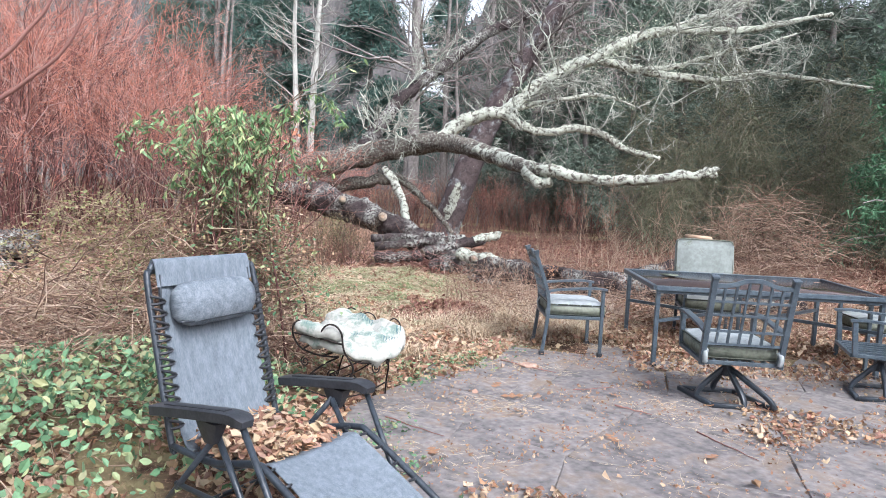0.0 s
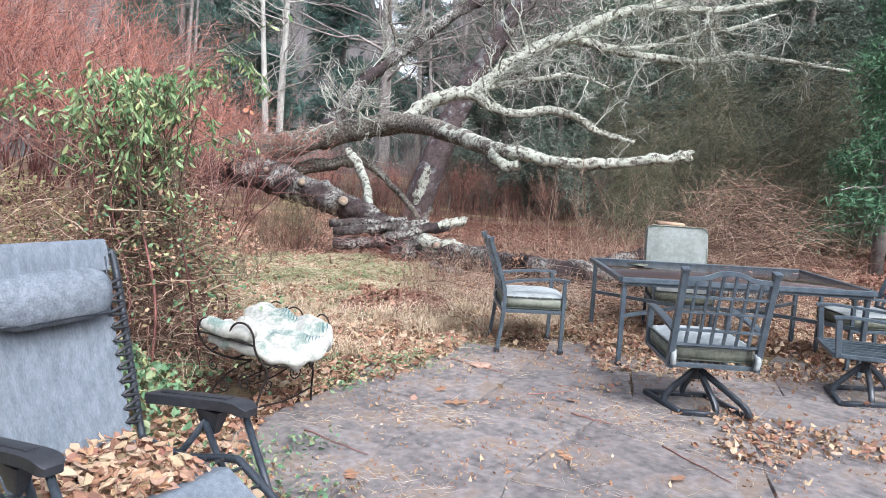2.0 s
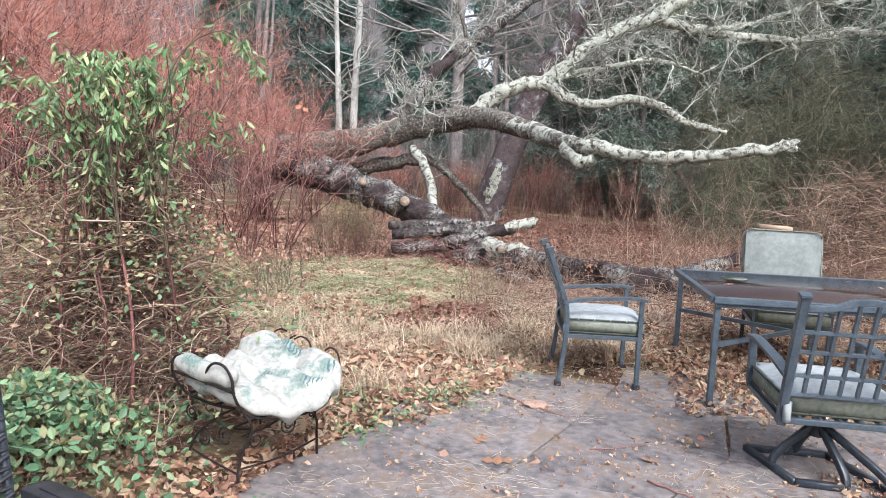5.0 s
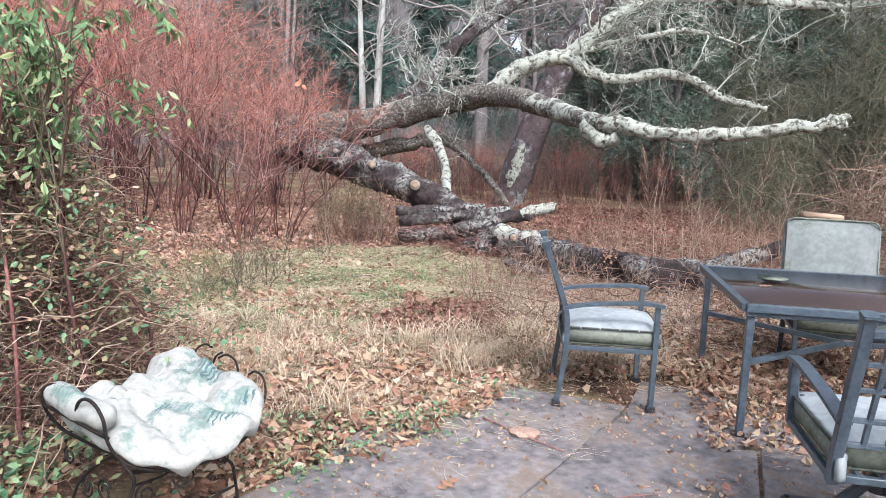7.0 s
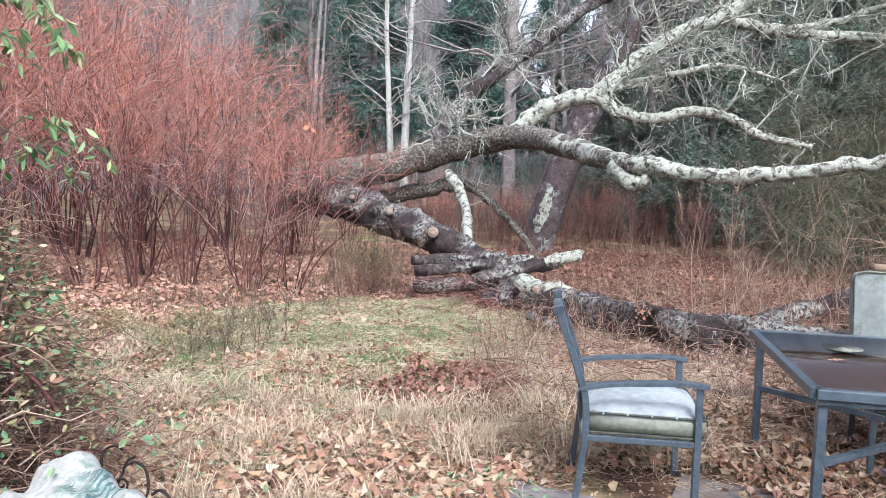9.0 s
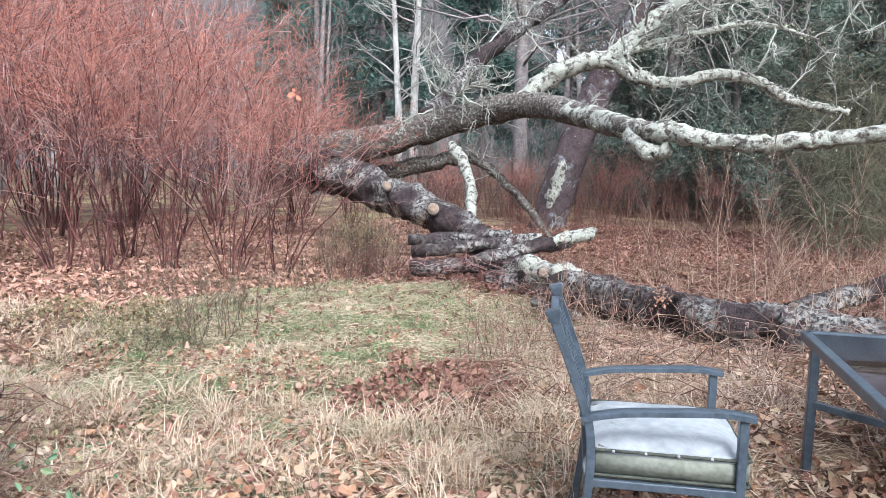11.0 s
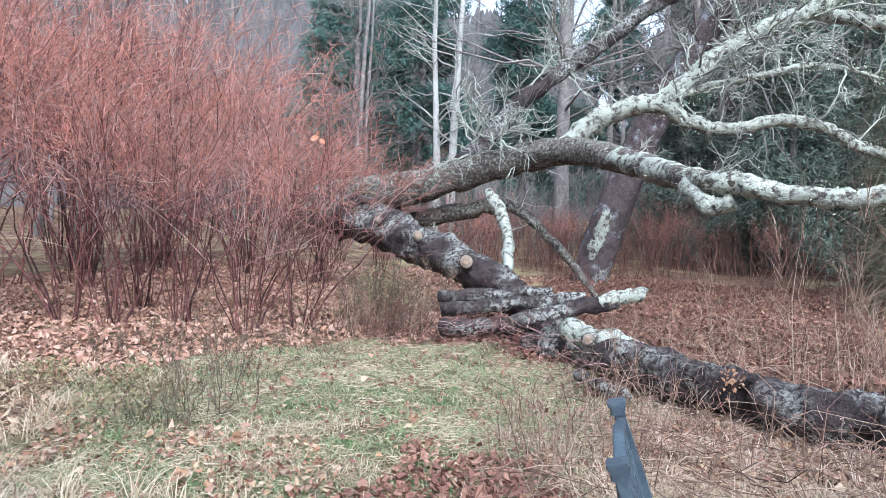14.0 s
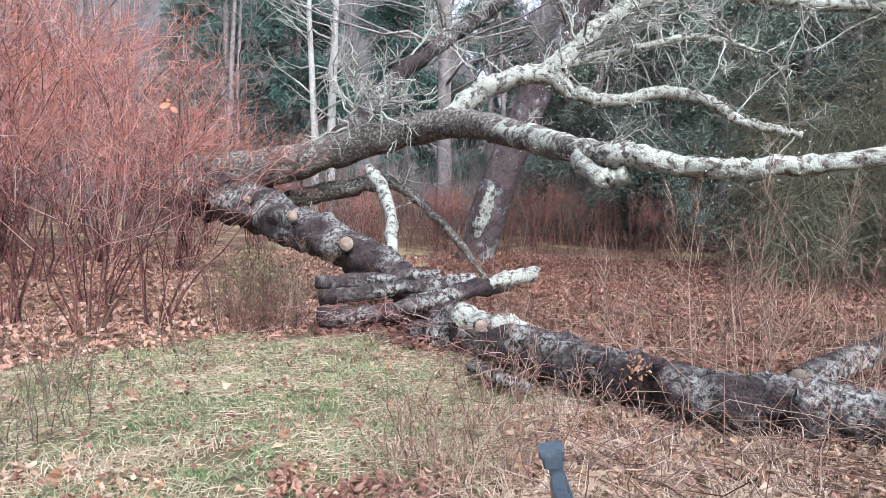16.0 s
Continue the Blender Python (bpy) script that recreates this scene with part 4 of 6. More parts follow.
def patio_chair(m, label, swivel=False, seat_cushion=True, back_cushion=False, seat_label="pale weathered seat cushion"):
    """Metal armchair facing +x: lattice back with capped posts, flat arms, on four legs or on a swivel base."""
    t = thing("patio_chair", label, "chair", m, "metal patio chairs")
    w, d = 0.275 if swivel else 0.265, 0.28
    lean, bend = (0.15, 0.03) if swivel else (0.10, -0.04)
    df = d if swivel else 0.265
    for s in (-1, 1):
        y = s * w
        if swivel:
            mesh_ob("back_post", *tube(spline([(-d, y, 0.34), (-d - .03, y, 0.50), (-d - lean, y, 0.97)], 5), 0.020, square=True), M_METAL, t)
            mesh_ob("arm_support", *bar((d - .02, y, 0.36), (d, y, 0.62), 0.019), M_METAL, t)
        else:
            mesh_ob("back_leg", *tube(spline([(-d, y, 0.0), (-d + .035, y, 0.30), (-d - bend, y, 0.50), (-d - bend - .03, y, 0.64), (-d - lean, y, 0.94)], 5), 0.0155, square=True), M_METAL, t)
            mesh_ob("front_leg", *bar((df, y, 0.0), (df, y, 0.63), 0.0155), M_METAL, t)
            for x in (-d, df):
                mesh_ob("foot_cap", *tube([(x, y, 0.0), (x, y, 0.03), (x, y, 0.035)], [0.024, 0.024, 0.019], square=True), M_BLACK, t)
        mesh_ob("armrest", *tube(spline([(-d - bend - .03, y, 0.590), (-d + .15, y, 0.618), (0.08, y, 0.634), (d - .08, y, 0.640), (df + .035, y, 0.630)], 5), [0.010] * 21, square=True, aspect=2.7), M_METAL, t)
        z = 0.97 if swivel else 0.94
        mesh_ob("post_cap", *tube([(-d - lean, y, z - .01), (-d - lean - .002, y, z + .010), (-d - lean - .006, y, z + .024), (-d - lean - .008, y, z + .032)], [0.021, 0.022, 0.028, 0.026], square=True), M_METAL, t)
    zt = 0.93 if swivel else 0.90
    top = spline([(-d - lean + .010, -w, zt), (-d - lean + .003, -w * .55, zt + .012), (-d - lean - .002, -w * .2, zt + .045), (-d - lean - .002, w * .2, zt + .045), (-d - lean + .003, w * .55, zt + .012), (-d - lean + .010, w, zt)], 5)
    mesh_ob("top_rail", *tube(top, 0.015, square=True), M_METAL, t)
    back_x = lambda z: -d - bend - (z - .50) / .44 * (lean - bend)
    for z in (0.50, 0.60, 0.72, 0.82):
        mesh_ob("lattice_rail", *bar((back_x(z), -w, z), (back_x(z), w, z), 0.009), M_METAL, t)
    for k in range(1, 7):
        y = -w + 2 * w * k / 7
        zz = zt + .04 * max(0, 1 - abs(y) / w)
        mesh_ob("lattice_bar", *bar((back_x(.50), y, .50), (back_x(zz), y, zz), 0.009), M_METAL, t)
    for y in (-w, w):
        mesh_ob("seat_rail", *bar((-d if swivel else -d + .035, y, 0.358), (df, y, 0.358), 0.014), M_METAL, t)
    for x in (-d if swivel else -d + .035, df):
        mesh_ob("cross_rail", *bar((x, -w, 0.358), (x, w, 0.358), 0.014), M_METAL, t)
    for k in range(1, 6):
        mesh_ob("seat_slat", *bar((-d if swivel else -d + .035, -w + k * w / 3, 0.366), (df, -w + k * w / 3, 0.366), 0.010), M_METAL, t)
    if seat_cushion:
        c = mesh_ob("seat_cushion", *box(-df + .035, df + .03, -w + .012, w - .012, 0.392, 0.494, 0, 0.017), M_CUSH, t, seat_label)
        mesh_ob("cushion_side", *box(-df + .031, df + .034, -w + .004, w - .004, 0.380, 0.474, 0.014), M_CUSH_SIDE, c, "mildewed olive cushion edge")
        for z in (0.384, 0.476):
            loop = [(x + .0325, y, z + .002 * math.sin(40 * x)) for x, y in round_loop(df + .003, w - .002)]
            mesh_ob("piping", *tube(loop, 0.006, 6), M_PIPING, c)
        for k in range(4):
            mesh_ob("tuft_button", *tube([(-.16 + .11 * k, -w + .002, .474), (-.16 + .11 * k, -w - .004, .478)], [.007, .005], 8), M_CUSH, c)
        for y in (-w + .02, w - .02):
            mesh_ob("tie_strap", *tube(spline([(-d - bend + .01, y, 0.46), (-d - bend - .015, y * 1.04, 0.42), (-d - bend - .005, y * 1.02, 0.36)], 4), 0.010, 4, aspect=2.0), M_CUSH, c)
    if back_cushion:
        v, f = box(-0.05, 0.05, -0.30, 0.30, 0.0, 0.60, 0, 0.03)
        c = mesh_ob("back_cushion", v, f, M_CUSH_BACK, t, "tall faded grey-green back cushion", at=pose(-d + .03, 0, 0.46, 0, -13, 0))
        mesh_ob("piping", *tube([(0.046, y, z + .30) for y, z in round_loop(.292, .292, .05)], 0.006, 6), M_CUSH_SIDE, c)
    if swivel:
        mesh_ob("swivel_plate", *box(-.11, .11, -.11, .11, 0.335, 0.355, 0.004), M_BLACK, t)
        for y in (-.10, .10):
            mesh_ob("spring", *tube([(-.05, y, .32), (.05, y, .32)], 0.022, 10), M_BLACK, t)
        mesh_ob("hub", *tube([(0, 0, 0.20), (0, 0, 0.24), (0, 0, 0.34)], [0.045, 0.035, 0.030], 12), M_BLACK, t)
        q = .30
        for sx, sy in ((-.02, 1), (-1, -.38), (-1.15, -1.35), (1, .1)):
            mesh_ob("spoke", *tube(spline([(0, 0, .27), (sx * q * .22, sy * q * .22, .21), (sx * q * .62, sy * q * .62, .085), (sx * .21, sy * .21, .022)], 5), 0.017, square=True), M_NAVY, t)
        ring = [(-.21, -.09, .018), (-.20, .15, .018), (.21, .28, .018), (.21, -.14, .018), (-.22, -.29, .018)]
        for a, b in zip(ring, ring[1:]):
            mesh_ob("base_bar", *bar(a, b, 0.017), M_NAVY, t)
    return t


patio_chair(pose(-0.300, 0.247, 0, 0, 0, 4.5), "slate-blue metal armchair with pale seat cushion on paving")
patio_chair(pose(0.735, -1.17, 0, 0, 0, 89), "slate-blue metal swivel chair with lattice back and cushion", swivel=True)
patio_chair(pose(2.12, -0.74, 0, 0, 0, 165), "slate-blue metal swivel chair without cushion beside the table", swivel=True, seat_cushion=False)
patio_chair(pose(1.23, 0.92, 0.02, 0, 0, -97), "metal chair with tall grey-green back cushion behind the table", back_cushion=True, seat_label="brown-stained seat cushion")
patio_chair(pose(2.66, 0.25, 0, 0, 0, 180), "metal chair with pale cushion at the table's end")


def dining_table(m, long=2.03, deep=1.24):
    t = thing("dining_table", "slate-blue metal garden table with brown smoked-glass top", "table", m)
    h = 0.715
    for a, b, n in (((0, 0, h), (long, 0, h), "edge_rail"), ((0, deep, h), (long, deep, h), "edge_rail"), ((0, 0, h), (0, deep, h), "edge_rail"), ((long, 0, h), (long, deep, h), "edge_rail")):
        mesh_ob(n, *bar(a, b, 0.021), M_METAL, t)
    mesh_ob("lower_lip", *bar((0.01, 0.012, h - .035), (long - .01, 0.012, h - .035), 0.012), M_METAL, t)
    pane = mesh_ob("glass_top", *box(.018, long - .018, .018, deep - .018, h + .004, h + .014, 0.003), M_GLASS_TOP, t, "brown smoked glass, glossy and wet")
    pane.visible_shadow = False
    for x in (.035, long - .035):
        for y in (.04, deep - .04):
            mesh_ob("leg", *bar((x, y, 0), (x, y, h - .02), 0.019), M_METAL, t)
            mesh_ob("foot", *tube([(x, y, 0), (x, y, .02), (x, y, .024)], [0.026, 0.026, 0.02], square=True), M_BLACK, t)
        c = long / 2 + (0.30 if x > 1 else -0.30)
        for y in (.04, deep - .04):
            mesh_ob("diagonal_brace", *bar((x, y, .41), (c, deep / 2, .41), 0.015), M_METAL, t)
    mesh_ob("centre_brace", *bar((long / 2 - .3, deep / 2, .41), (long / 2 + .3, deep / 2, .41), 0.015), M_METAL, t)


dining_table(pose(0.392, -0.265, 0, 0, 0, 0.5))
dish = thing("shallow_dish", "small pale shallow dish on the glass tabletop", "dish", pose(0.72, 0.55, 0.73))
mesh_ob("bowl", *tube([(0, 0, 0), (0, 0, .004), (0, 0, .012), (0, 0, .018), (0, 0, .016), (0, 0, .006)], [.05, .06, .085, .095, .088, .02], 20), M_CUSH_SIDE, dish)
board = thing("board", "short weathered board lying on a chair back", "board", pose(1.22, 1.345, 1.085, 0, 3, 3))
mesh_ob("plank", *box(-.13, .13, -.06, .06, -.02, .02, .004), M_PLANK, board)
stone = thing("stone", "flat pinkish stone lying on the paving", "stone", pose(-0.70, -0.52, 0.0))
bm = bmesh.new()
bmesh.ops.create_icosphere(bm, subdivisions=3, radius=1)
for v in bm.verts:
    k = 1 + .35 * noise.noise(v.co * 1.7) + .12 * noise.noise(v.co * 5)
    v.co = Vector((v.co.x * .085 * k, v.co.y * .052 * k, max(-.3, min(.75, v.co.z * k)) * .03 + .008))
rock = new("rock", bpy.data.meshes.new("rock"))
bm.to_mesh(rock.data)
bm.free()
rock.data.materials.append(M_STONE)
rock.parent = stone


def recliner(m):
    """Folding zero-gravity lounger; +x is where the sitter faces."""
    t = thing("reclining_chair", "folding lounger with grey mesh sling, headrest pillow and black arms", "chair", m)
    half = 0.285
    side = [(0.075, 1.115), (0.10, 1.04), (0.27, 0.44), (0.31, 0.385)]
    seat = [(0.29, 0.40), (0.55, 0.40), (0.80, 0.46), (0.90, 0.44), (1.30, 0.24)]
    for s in (-1, 1):
        y = s * half
        mesh_ob("back_tube", *tube(spline([(x, y * (0.93 if i == 0 else 1), z) for i, (x, z) in enumerate(side)], 6), 0.0145, 10), M_NAVY, t)
        mesh_ob("seat_tube", *tube(spline([(x, y, z) for x, z in seat], 6), 0.0145, 10), M_NAVY, t)
        ya = s * 0.345
        za = 0.628 if s < 0 else 0.605
        arm = mesh_ob("armrest", *tube(spline([(0.27, ya, za - .055), (0.38, ya, za - .035), (0.60, ya, za), (0.76, ya, za + .022), (0.83, ya, za + .012)], 5), [0.021] * 18 + [.020, .018, .014], square=True, aspect=1.9), M_BLACK, t, "black moulded plastic armrest")
        mesh_ob("arm_ridge", *bar((0.34, ya, za - .022), (0.72, ya, za + .036), 0.008, aspect=2.2), M_BLACK, arm)
        mesh_ob("bracket", *tube([(0.62, ya, za - .02), (0.62, ya, za - .06), (0.62, ya, za - .11)], [.065, .05, .028], square=True, aspect=0.5), M_BLACK, t)
        yl = s * 0.315
        mesh_ob("front_leg", *bar((0.80, ya, za), (1.16, yl, 0.012), 0.013, square=False, sides=10), M_NAVY, t)
        mesh_ob("rear_leg", *bar((0.62, yl, 0.54), (0.15, yl, 0.012), 0.013, square=False, sides=10), M_NAVY, t)
        mesh_ob("middle_leg", *bar((0.62, yl, 0.54), (0.92, yl, 0.10), 0.013, square=False, sides=10), M_NAVY, t)
        mesh_ob("link_bar", *bar((0.36, yl, 0.27), (1.02, yl, 0.27), 0.012, square=False, sides=10), M_NAVY, t)
        for k in range(11):
            q = 0.17 + k * 0.075
            x, z = 0.08 + 0.19 * q, 1.115 - 0.68 * q
            mesh_ob("lace", *tube(spline([(x + .012, y + s * .006, z + .016), (x + .022, y - s * .030, z + .004), (x + .020, y - s * .062, z - .012), (x + .024, y - s * .030, z - .020), (x + .016, y + s * .004, z - .020)], 3), 0.0065, 6), M_BLACK, t)
        for k in range(9):
            q = k / 9
            x, z = 0.40 + 0.83 * q, float(np.interp(0.40 + 0.83 * q, [a for a, _ in seat], [b for _, b in seat]))
            mesh_ob("lace", *tube(spline([(x, y, z), (x + .012, y - s * .022, z + .004), (x + .002, y - s * .045, z)], 3), 0.006, 5), M_BLACK, t)
    for x, z in ((1.16, .014), (0.15, .014)):
        mesh_ob("floor_bar", *bar((x, -.315, z), (x, .315, z), 0.013, square=False, sides=10), M_NAVY, t)
    mesh_ob("top_bar", *tube(spline([(.075, -half * .93, 1.115), (.065, -half * .7, 1.145), (.065, half * .7, 1.145), (.075, half * .93, 1.115)], 5), 0.0145, 10), M_NAVY, t)

    def sheet(prof, wide, sag):
        p = spline(prof, 6)
        vs, fs = [], []
        cols = np.linspace(-wide, wide, 13)
        for i, (x, z) in enumerate(p):
            for y in cols:
                d = sag * (1 - (y / wide) ** 2) * math.sin(math.pi * min(1, max(0, i / (len(p) - 1))))
                vs.append((x - d * 0.7, y, z - d * 0.7))
        for i in range(len(p) - 1):
            for j in range(12):
                a = i * 13 + j
                fs.append((a, a + 1, a + 14, a + 13))
        v = np.array(vs)
        back = v + np.array([-.004, 0, -.003])
        n = len(v)
        return np.vstack([v, back]), fs + [tuple(k + n for k in q[::-1]) for q in fs]
    mesh_ob("back_sling", *sheet([(.08, 1.145), (0.115, 1.02), (0.20, 0.72), (0.285, 0.43)], half - .045, .03), M_SLING, t, "grey woven mesh back")
    mesh_ob("seat_sling", *sheet([(0.28, 0.44), (0.36, 0.37), (0.58, 0.36), (0.80, 0.445), (0.90, 0.43), (1.28, 0.245)], half - .045, .04), M_SLING, t, "grey woven mesh seat and footrest")
    mesh_ob("top_sleeve", *sheet([(.048, 1.10), (.060, 1.160), (0.088, 1.150), (0.118, 1.05)], half - .035, 0.0), M_SLING, t)
    ys = np.linspace(-.205, .205, 17)
    rad = np.array([.062, .086, .094] + [.099] * 11 + [.094, .086, .062])
    v, f = tube([(0.0, y, 0.004 * math.sin(14 * y)) for y in ys], rad, 20, rough=0.02, seed=5)
    v[:, 0] *= 0.62
    pil = mesh_ob("headrest_pillow", v, f, M_PILLOW, t, "grey fabric roll pillow", at=pose(0.172, 0, 0.975, 0, -14, 0))
    mesh_ob("seam", *tube([(.030, y, -.080 + .003 * math.sin(17 * y)) for y in ys], 0.006, 6), M_NAVY, pil, "dark stitched seam")
    for s in (-1, 1):
        mesh_ob("pillow_strap", *tube([(0.10, s * .235, 1.10), (0.118, s * .237, 0.99), (0.145, s * .237, 0.88)], 0.012, 6, aspect=0.35), M_NAVY, t)


RECL = pose(-2.53, -3.33, 0.0, 0, 0, -32)
recliner(RECL)


def wire_chair():
    """Low scrolled wrought-iron armchair of thin rod, drawn in place."""
    o = np.array([-2.05, -1.65, 0.0])
    t = thing("wire_chair", "low black wrought-iron chair with thin scrolled frame", "chair", pose(*o))

    def rod(name, pts, r=0.0065, per=6):
        return mesh_ob(name, *tube(spline(np.array(pts) - o, per), r, 6), M_IRON, t)

    def curl(name, c, turn, r, turns, start, rad=0.0045):
        q = np.linspace(0, 1, 24)
        a, rr = start + q * turns * 6.283, r * (1 - 0.7 * q)
        u = np.array([math.cos(radians(turn)), math.sin(radians(turn)), 0])
        mesh_ob(name, *tube(np.array(c) - o + np.outer(rr * np.cos(a), u) + np.outer(rr * np.sin(a), (0, 0, 1)), rad, 5), M_IRON, t)
    # arm with two hoops curling over the cushion's roll
    rod("arm_hoop", [(-2.32, -1.84, .51), (-2.335, -1.87, .56), (-2.38, -1.885, .575), (-2.42, -1.885, .545), (-2.425, -1.87, .47), (-2.385, -1.84, .385), (-2.31, -1.83, .345), (-2.22, -1.86, .335), (-2.10, -1.91, .345)], .0065)
    rod("arm_hoop", [(-2.215, -1.96, .47), (-2.20, -1.985, .545), (-2.155, -2.005, .585), (-2.10, -2.025, .58), (-2.06, -2.035, .53), (-2.05, -2.03, .45), (-2.025, -2.0, .375), (-1.96, -1.97, .335), (-1.87, -1.93, .325), (-1.78, -1.85, .33)], .0065)
    rod("arm_rail", [(-2.42, -1.88, .49), (-2.27, -1.945, .485), (-2.15, -1.995, .475), (-2.05, -2.025, .46)])
    # seat and low back
    rod("seat_rail", [(-1.78, -1.85, .33), (-1.72, -1.68, .35), (-1.76, -1.52, .36), (-1.98, -1.36, .36), (-2.2, -1.30, .36), (-2.33, -1.45, .36), (-2.36, -1.68, .36), (-2.36, -1.82, .37)])
    rod("seat_bar", [(-2.22, -1.86, .335), (-2.08, -1.62, .35), (-1.98, -1.36, .36)])
    rod("seat_bar", [(-1.96, -1.97, .335), (-1.86, -1.72, .34), (-1.76, -1.52, .36)])
    rod("back_hoop", [(-1.98, -1.36, .36), (-1.94, -1.30, .44), (-1.96, -1.27, .51), (-2.01, -1.255, .535), (-2.05, -1.26, .52)], .005)
    rod("back_hoop", [(-2.2, -1.30, .36), (-2.20, -1.21, .44), (-2.20, -1.19, .52), (-2.16, -1.18, .55), (-2.12, -1.185, .54)], .005)
    rod("back_hoop", [(-2.10, -1.33, .36), (-2.12, -1.20, .44), (-2.10, -1.19, .50), (-2.07, -1.18, .52)], .005)
    rod("back_hoop", [(-1.76, -1.50, .36), (-1.73, -1.47, .44), (-1.75, -1.44, .51), (-1.79, -1.43, .535), (-1.82, -1.435, .52)], .005)
    for p in ([(-2.10, -1.91, .345), (-2.20, -1.875, .285), (-2.31, -1.84, .19), (-2.37, -1.815, .09), (-2.40, -1.80, 0)], [(-2.025, -2.0, .375), (-1.985, -1.985, .29), (-2.02, -2.0, .18), (-2.035, -2.02, .08), (-2.02, -2.025, 0)],
              [(-1.87, -1.93, .325), (-1.80, -1.80, .32), (-1.79, -1.66, .24), (-1.81, -1.58, .12), (-1.82, -1.54, 0)], [(-2.2, -1.30, .36), (-2.16, -1.38, .27), (-2.20, -1.35, .12), (-2.22, -1.32, 0)]):
        rod("leg", p, .0065)
    rod("stretcher", [(-2.37, -1.815, .09), (-2.22, -1.90, .075), (-2.035, -2.02, .08)], .005)
    rod("stretcher", [(-1.81, -1.58, .10), (-1.92, -1.78, .075), (-2.03, -2.01, .10)], .005)
    rod("brace", [(-1.96, -1.95, .33), (-2.10, -1.83, .24), (-2.20, -1.70, .16), (-2.18, -1.55, .10)], .005)
    rod("brace", [(-1.87, -1.90, .325), (-2.0, -1.80, .22), (-2.12, -1.78, .16)], .005)
    for c, turn, r, n, s in (((-2.34, -1.86, .29), -20, .035, 1.5, 2.0), ((-2.28, -1.85, .17), -25, .045, 1.5, 4.0), ((-2.13, -1.95, .22), -25, .05, 1.5, 0.5), ((-1.84, -1.90, .29), 55, .045, 1.5, 2.5), ((-1.79, -1.72, .29), 75, .035, 1.5, 5.0),
                             ((-2.0, -1.90, .20), 60, .045, 1.4, 1.0), ((-1.80, -1.41, .43), -40, .03, 1.5, 3.0), ((-2.10, -1.22, .43), 10, .03, 1.5, 3.0)):
        curl("scroll", c, turn, r, n, s)


wire_chair()


def floral_cushion():
    """A limp square cushion sagging in the chair: a closed skin with folds and creases."""
    o = np.array([-2.05, -1.65, 0.44])
    rim = spline([(-2.40, -1.80), (-2.37, -1.86), (-2.22, -1.935), (-2.07, -2.0), (-1.94, -1.995), (-1.83, -1.955), (-1.73, -1.85), (-1.68, -1.69), (-1.70, -1.54), (-1.80, -1.45), (-2.0, -1.36), (-2.20, -1.25), (-2.31, -1.28), (-2.32, -1.46), (-2.37, -1.66), (-2.40, -1.80)], 8)[:-1]
    high = np.array([(-2.38, -1.82, .50), (-2.24, -1.90, .495), (-2.07, -1.97, .48), (-1.94, -1.97, .44), (-1.83, -1.93, .415), (-1.74, -1.83, .43), (-1.70, -1.67, .475), (-1.73, -1.54, .53), (-1.82, -1.47, .555), (-2.0, -1.39, .57), (-2.2, -1.28, .585),
                     (-2.30, -1.32, .56), (-2.29, -1.5, .51), (-2.34, -1.68, .53), (-2.0, -1.75, .475), (-2.12, -1.62, .475), (-1.9, -1.58, .50), (-1.86, -1.78, .465), (-2.02, -1.50, .53), (-2.2, -1.78, .53)])
    folds = [spline(p, 5) for p in ([(-2.34, -1.57), (-2.2, -1.68), (-2.12, -1.60), (-2.05, -1.58), (-1.92, -1.62), (-1.82, -1.66), (-1.70, -1.64)], [(-1.92, -1.62), (-1.95, -1.47), (-1.98, -1.38)], [(-2.30, -1.74), (-2.12, -1.79), (-1.97, -1.85), (-1.84, -1.90)],
                                    [(-2.31, -1.43), (-2.14, -1.56), (-2.08, -1.60)], [(-2.28, -1.88), (-2.20, -1.80), (-2.18, -1.72)])]
    c = np.array([-2.04, -1.66])
    nr, na = 44, len(rim)
    tops, bots = [], []
    for r in np.linspace(0, 1, nr):
        xy = c + (rim - c) * r
        d2 = ((xy[:, None] - high[None, :, :2]) ** 2).sum(2) + .0004
        w = d2 ** -1.6
        h = (w * high[:, 2]).sum(1) / w.sum(1)
        for k, p in enumerate(folds):
            d = np.sqrt(((xy[:, None] - p[None]) ** 2).sum(2)).min(1)
            h = h - (.048, .03, .036, .022, .02)[k] * np.exp(-d / .026) + .012 * np.exp(-((d - .06) / .035) ** 2)
        crumple = []
        for x, y in xy:
            q = Vector((x * 9, y * 9, 0))
            q = q + Vector((noise.noise(q * .6), noise.noise(q * .6 + Vector((7, 0, 0))), 0)) * 1.2
            crumple.append(-.012 * max(0, 1 - 5 * abs(noise.noise(q * .62))) - .006 * max(0, 1 - 4 * abs(noise.noise(q * 1.5 + Vector((0, 3, 1))))) + .010 * noise.noise(q * .5))
        edge = math.sqrt(max(0.0, 1 - r ** 6))
        tops.append(np.c_[xy - o[:2], h + np.array(crumple) - .066 * (1 - edge) - o[2]])
        bots.append(np.c_[xy - o[:2], h - .066 - .05 * edge - o[2]])
    v = np.vstack(tops + bots[:-1])
    f = []
    for s, flip in ((0, False), (nr * na, True)):
        for i in range(nr - 1):
            for k in range(na):
                k2 = (k + 1) % na
                row = lambda a: (nr - 1) * na if flip and a == nr - 1 else s + a * na
                q = (row(i) + k, row(i + 1) + k, row(i + 1) + k2, row(i) + k2)
                f.append(q[::-1] if flip else q)
    ob = mesh_ob("cushion", v, f, M_FLORAL, at=pose(*o))
    tagged(ob, "crumpled white cushion with faded green fern print on wire chair", "cushion")
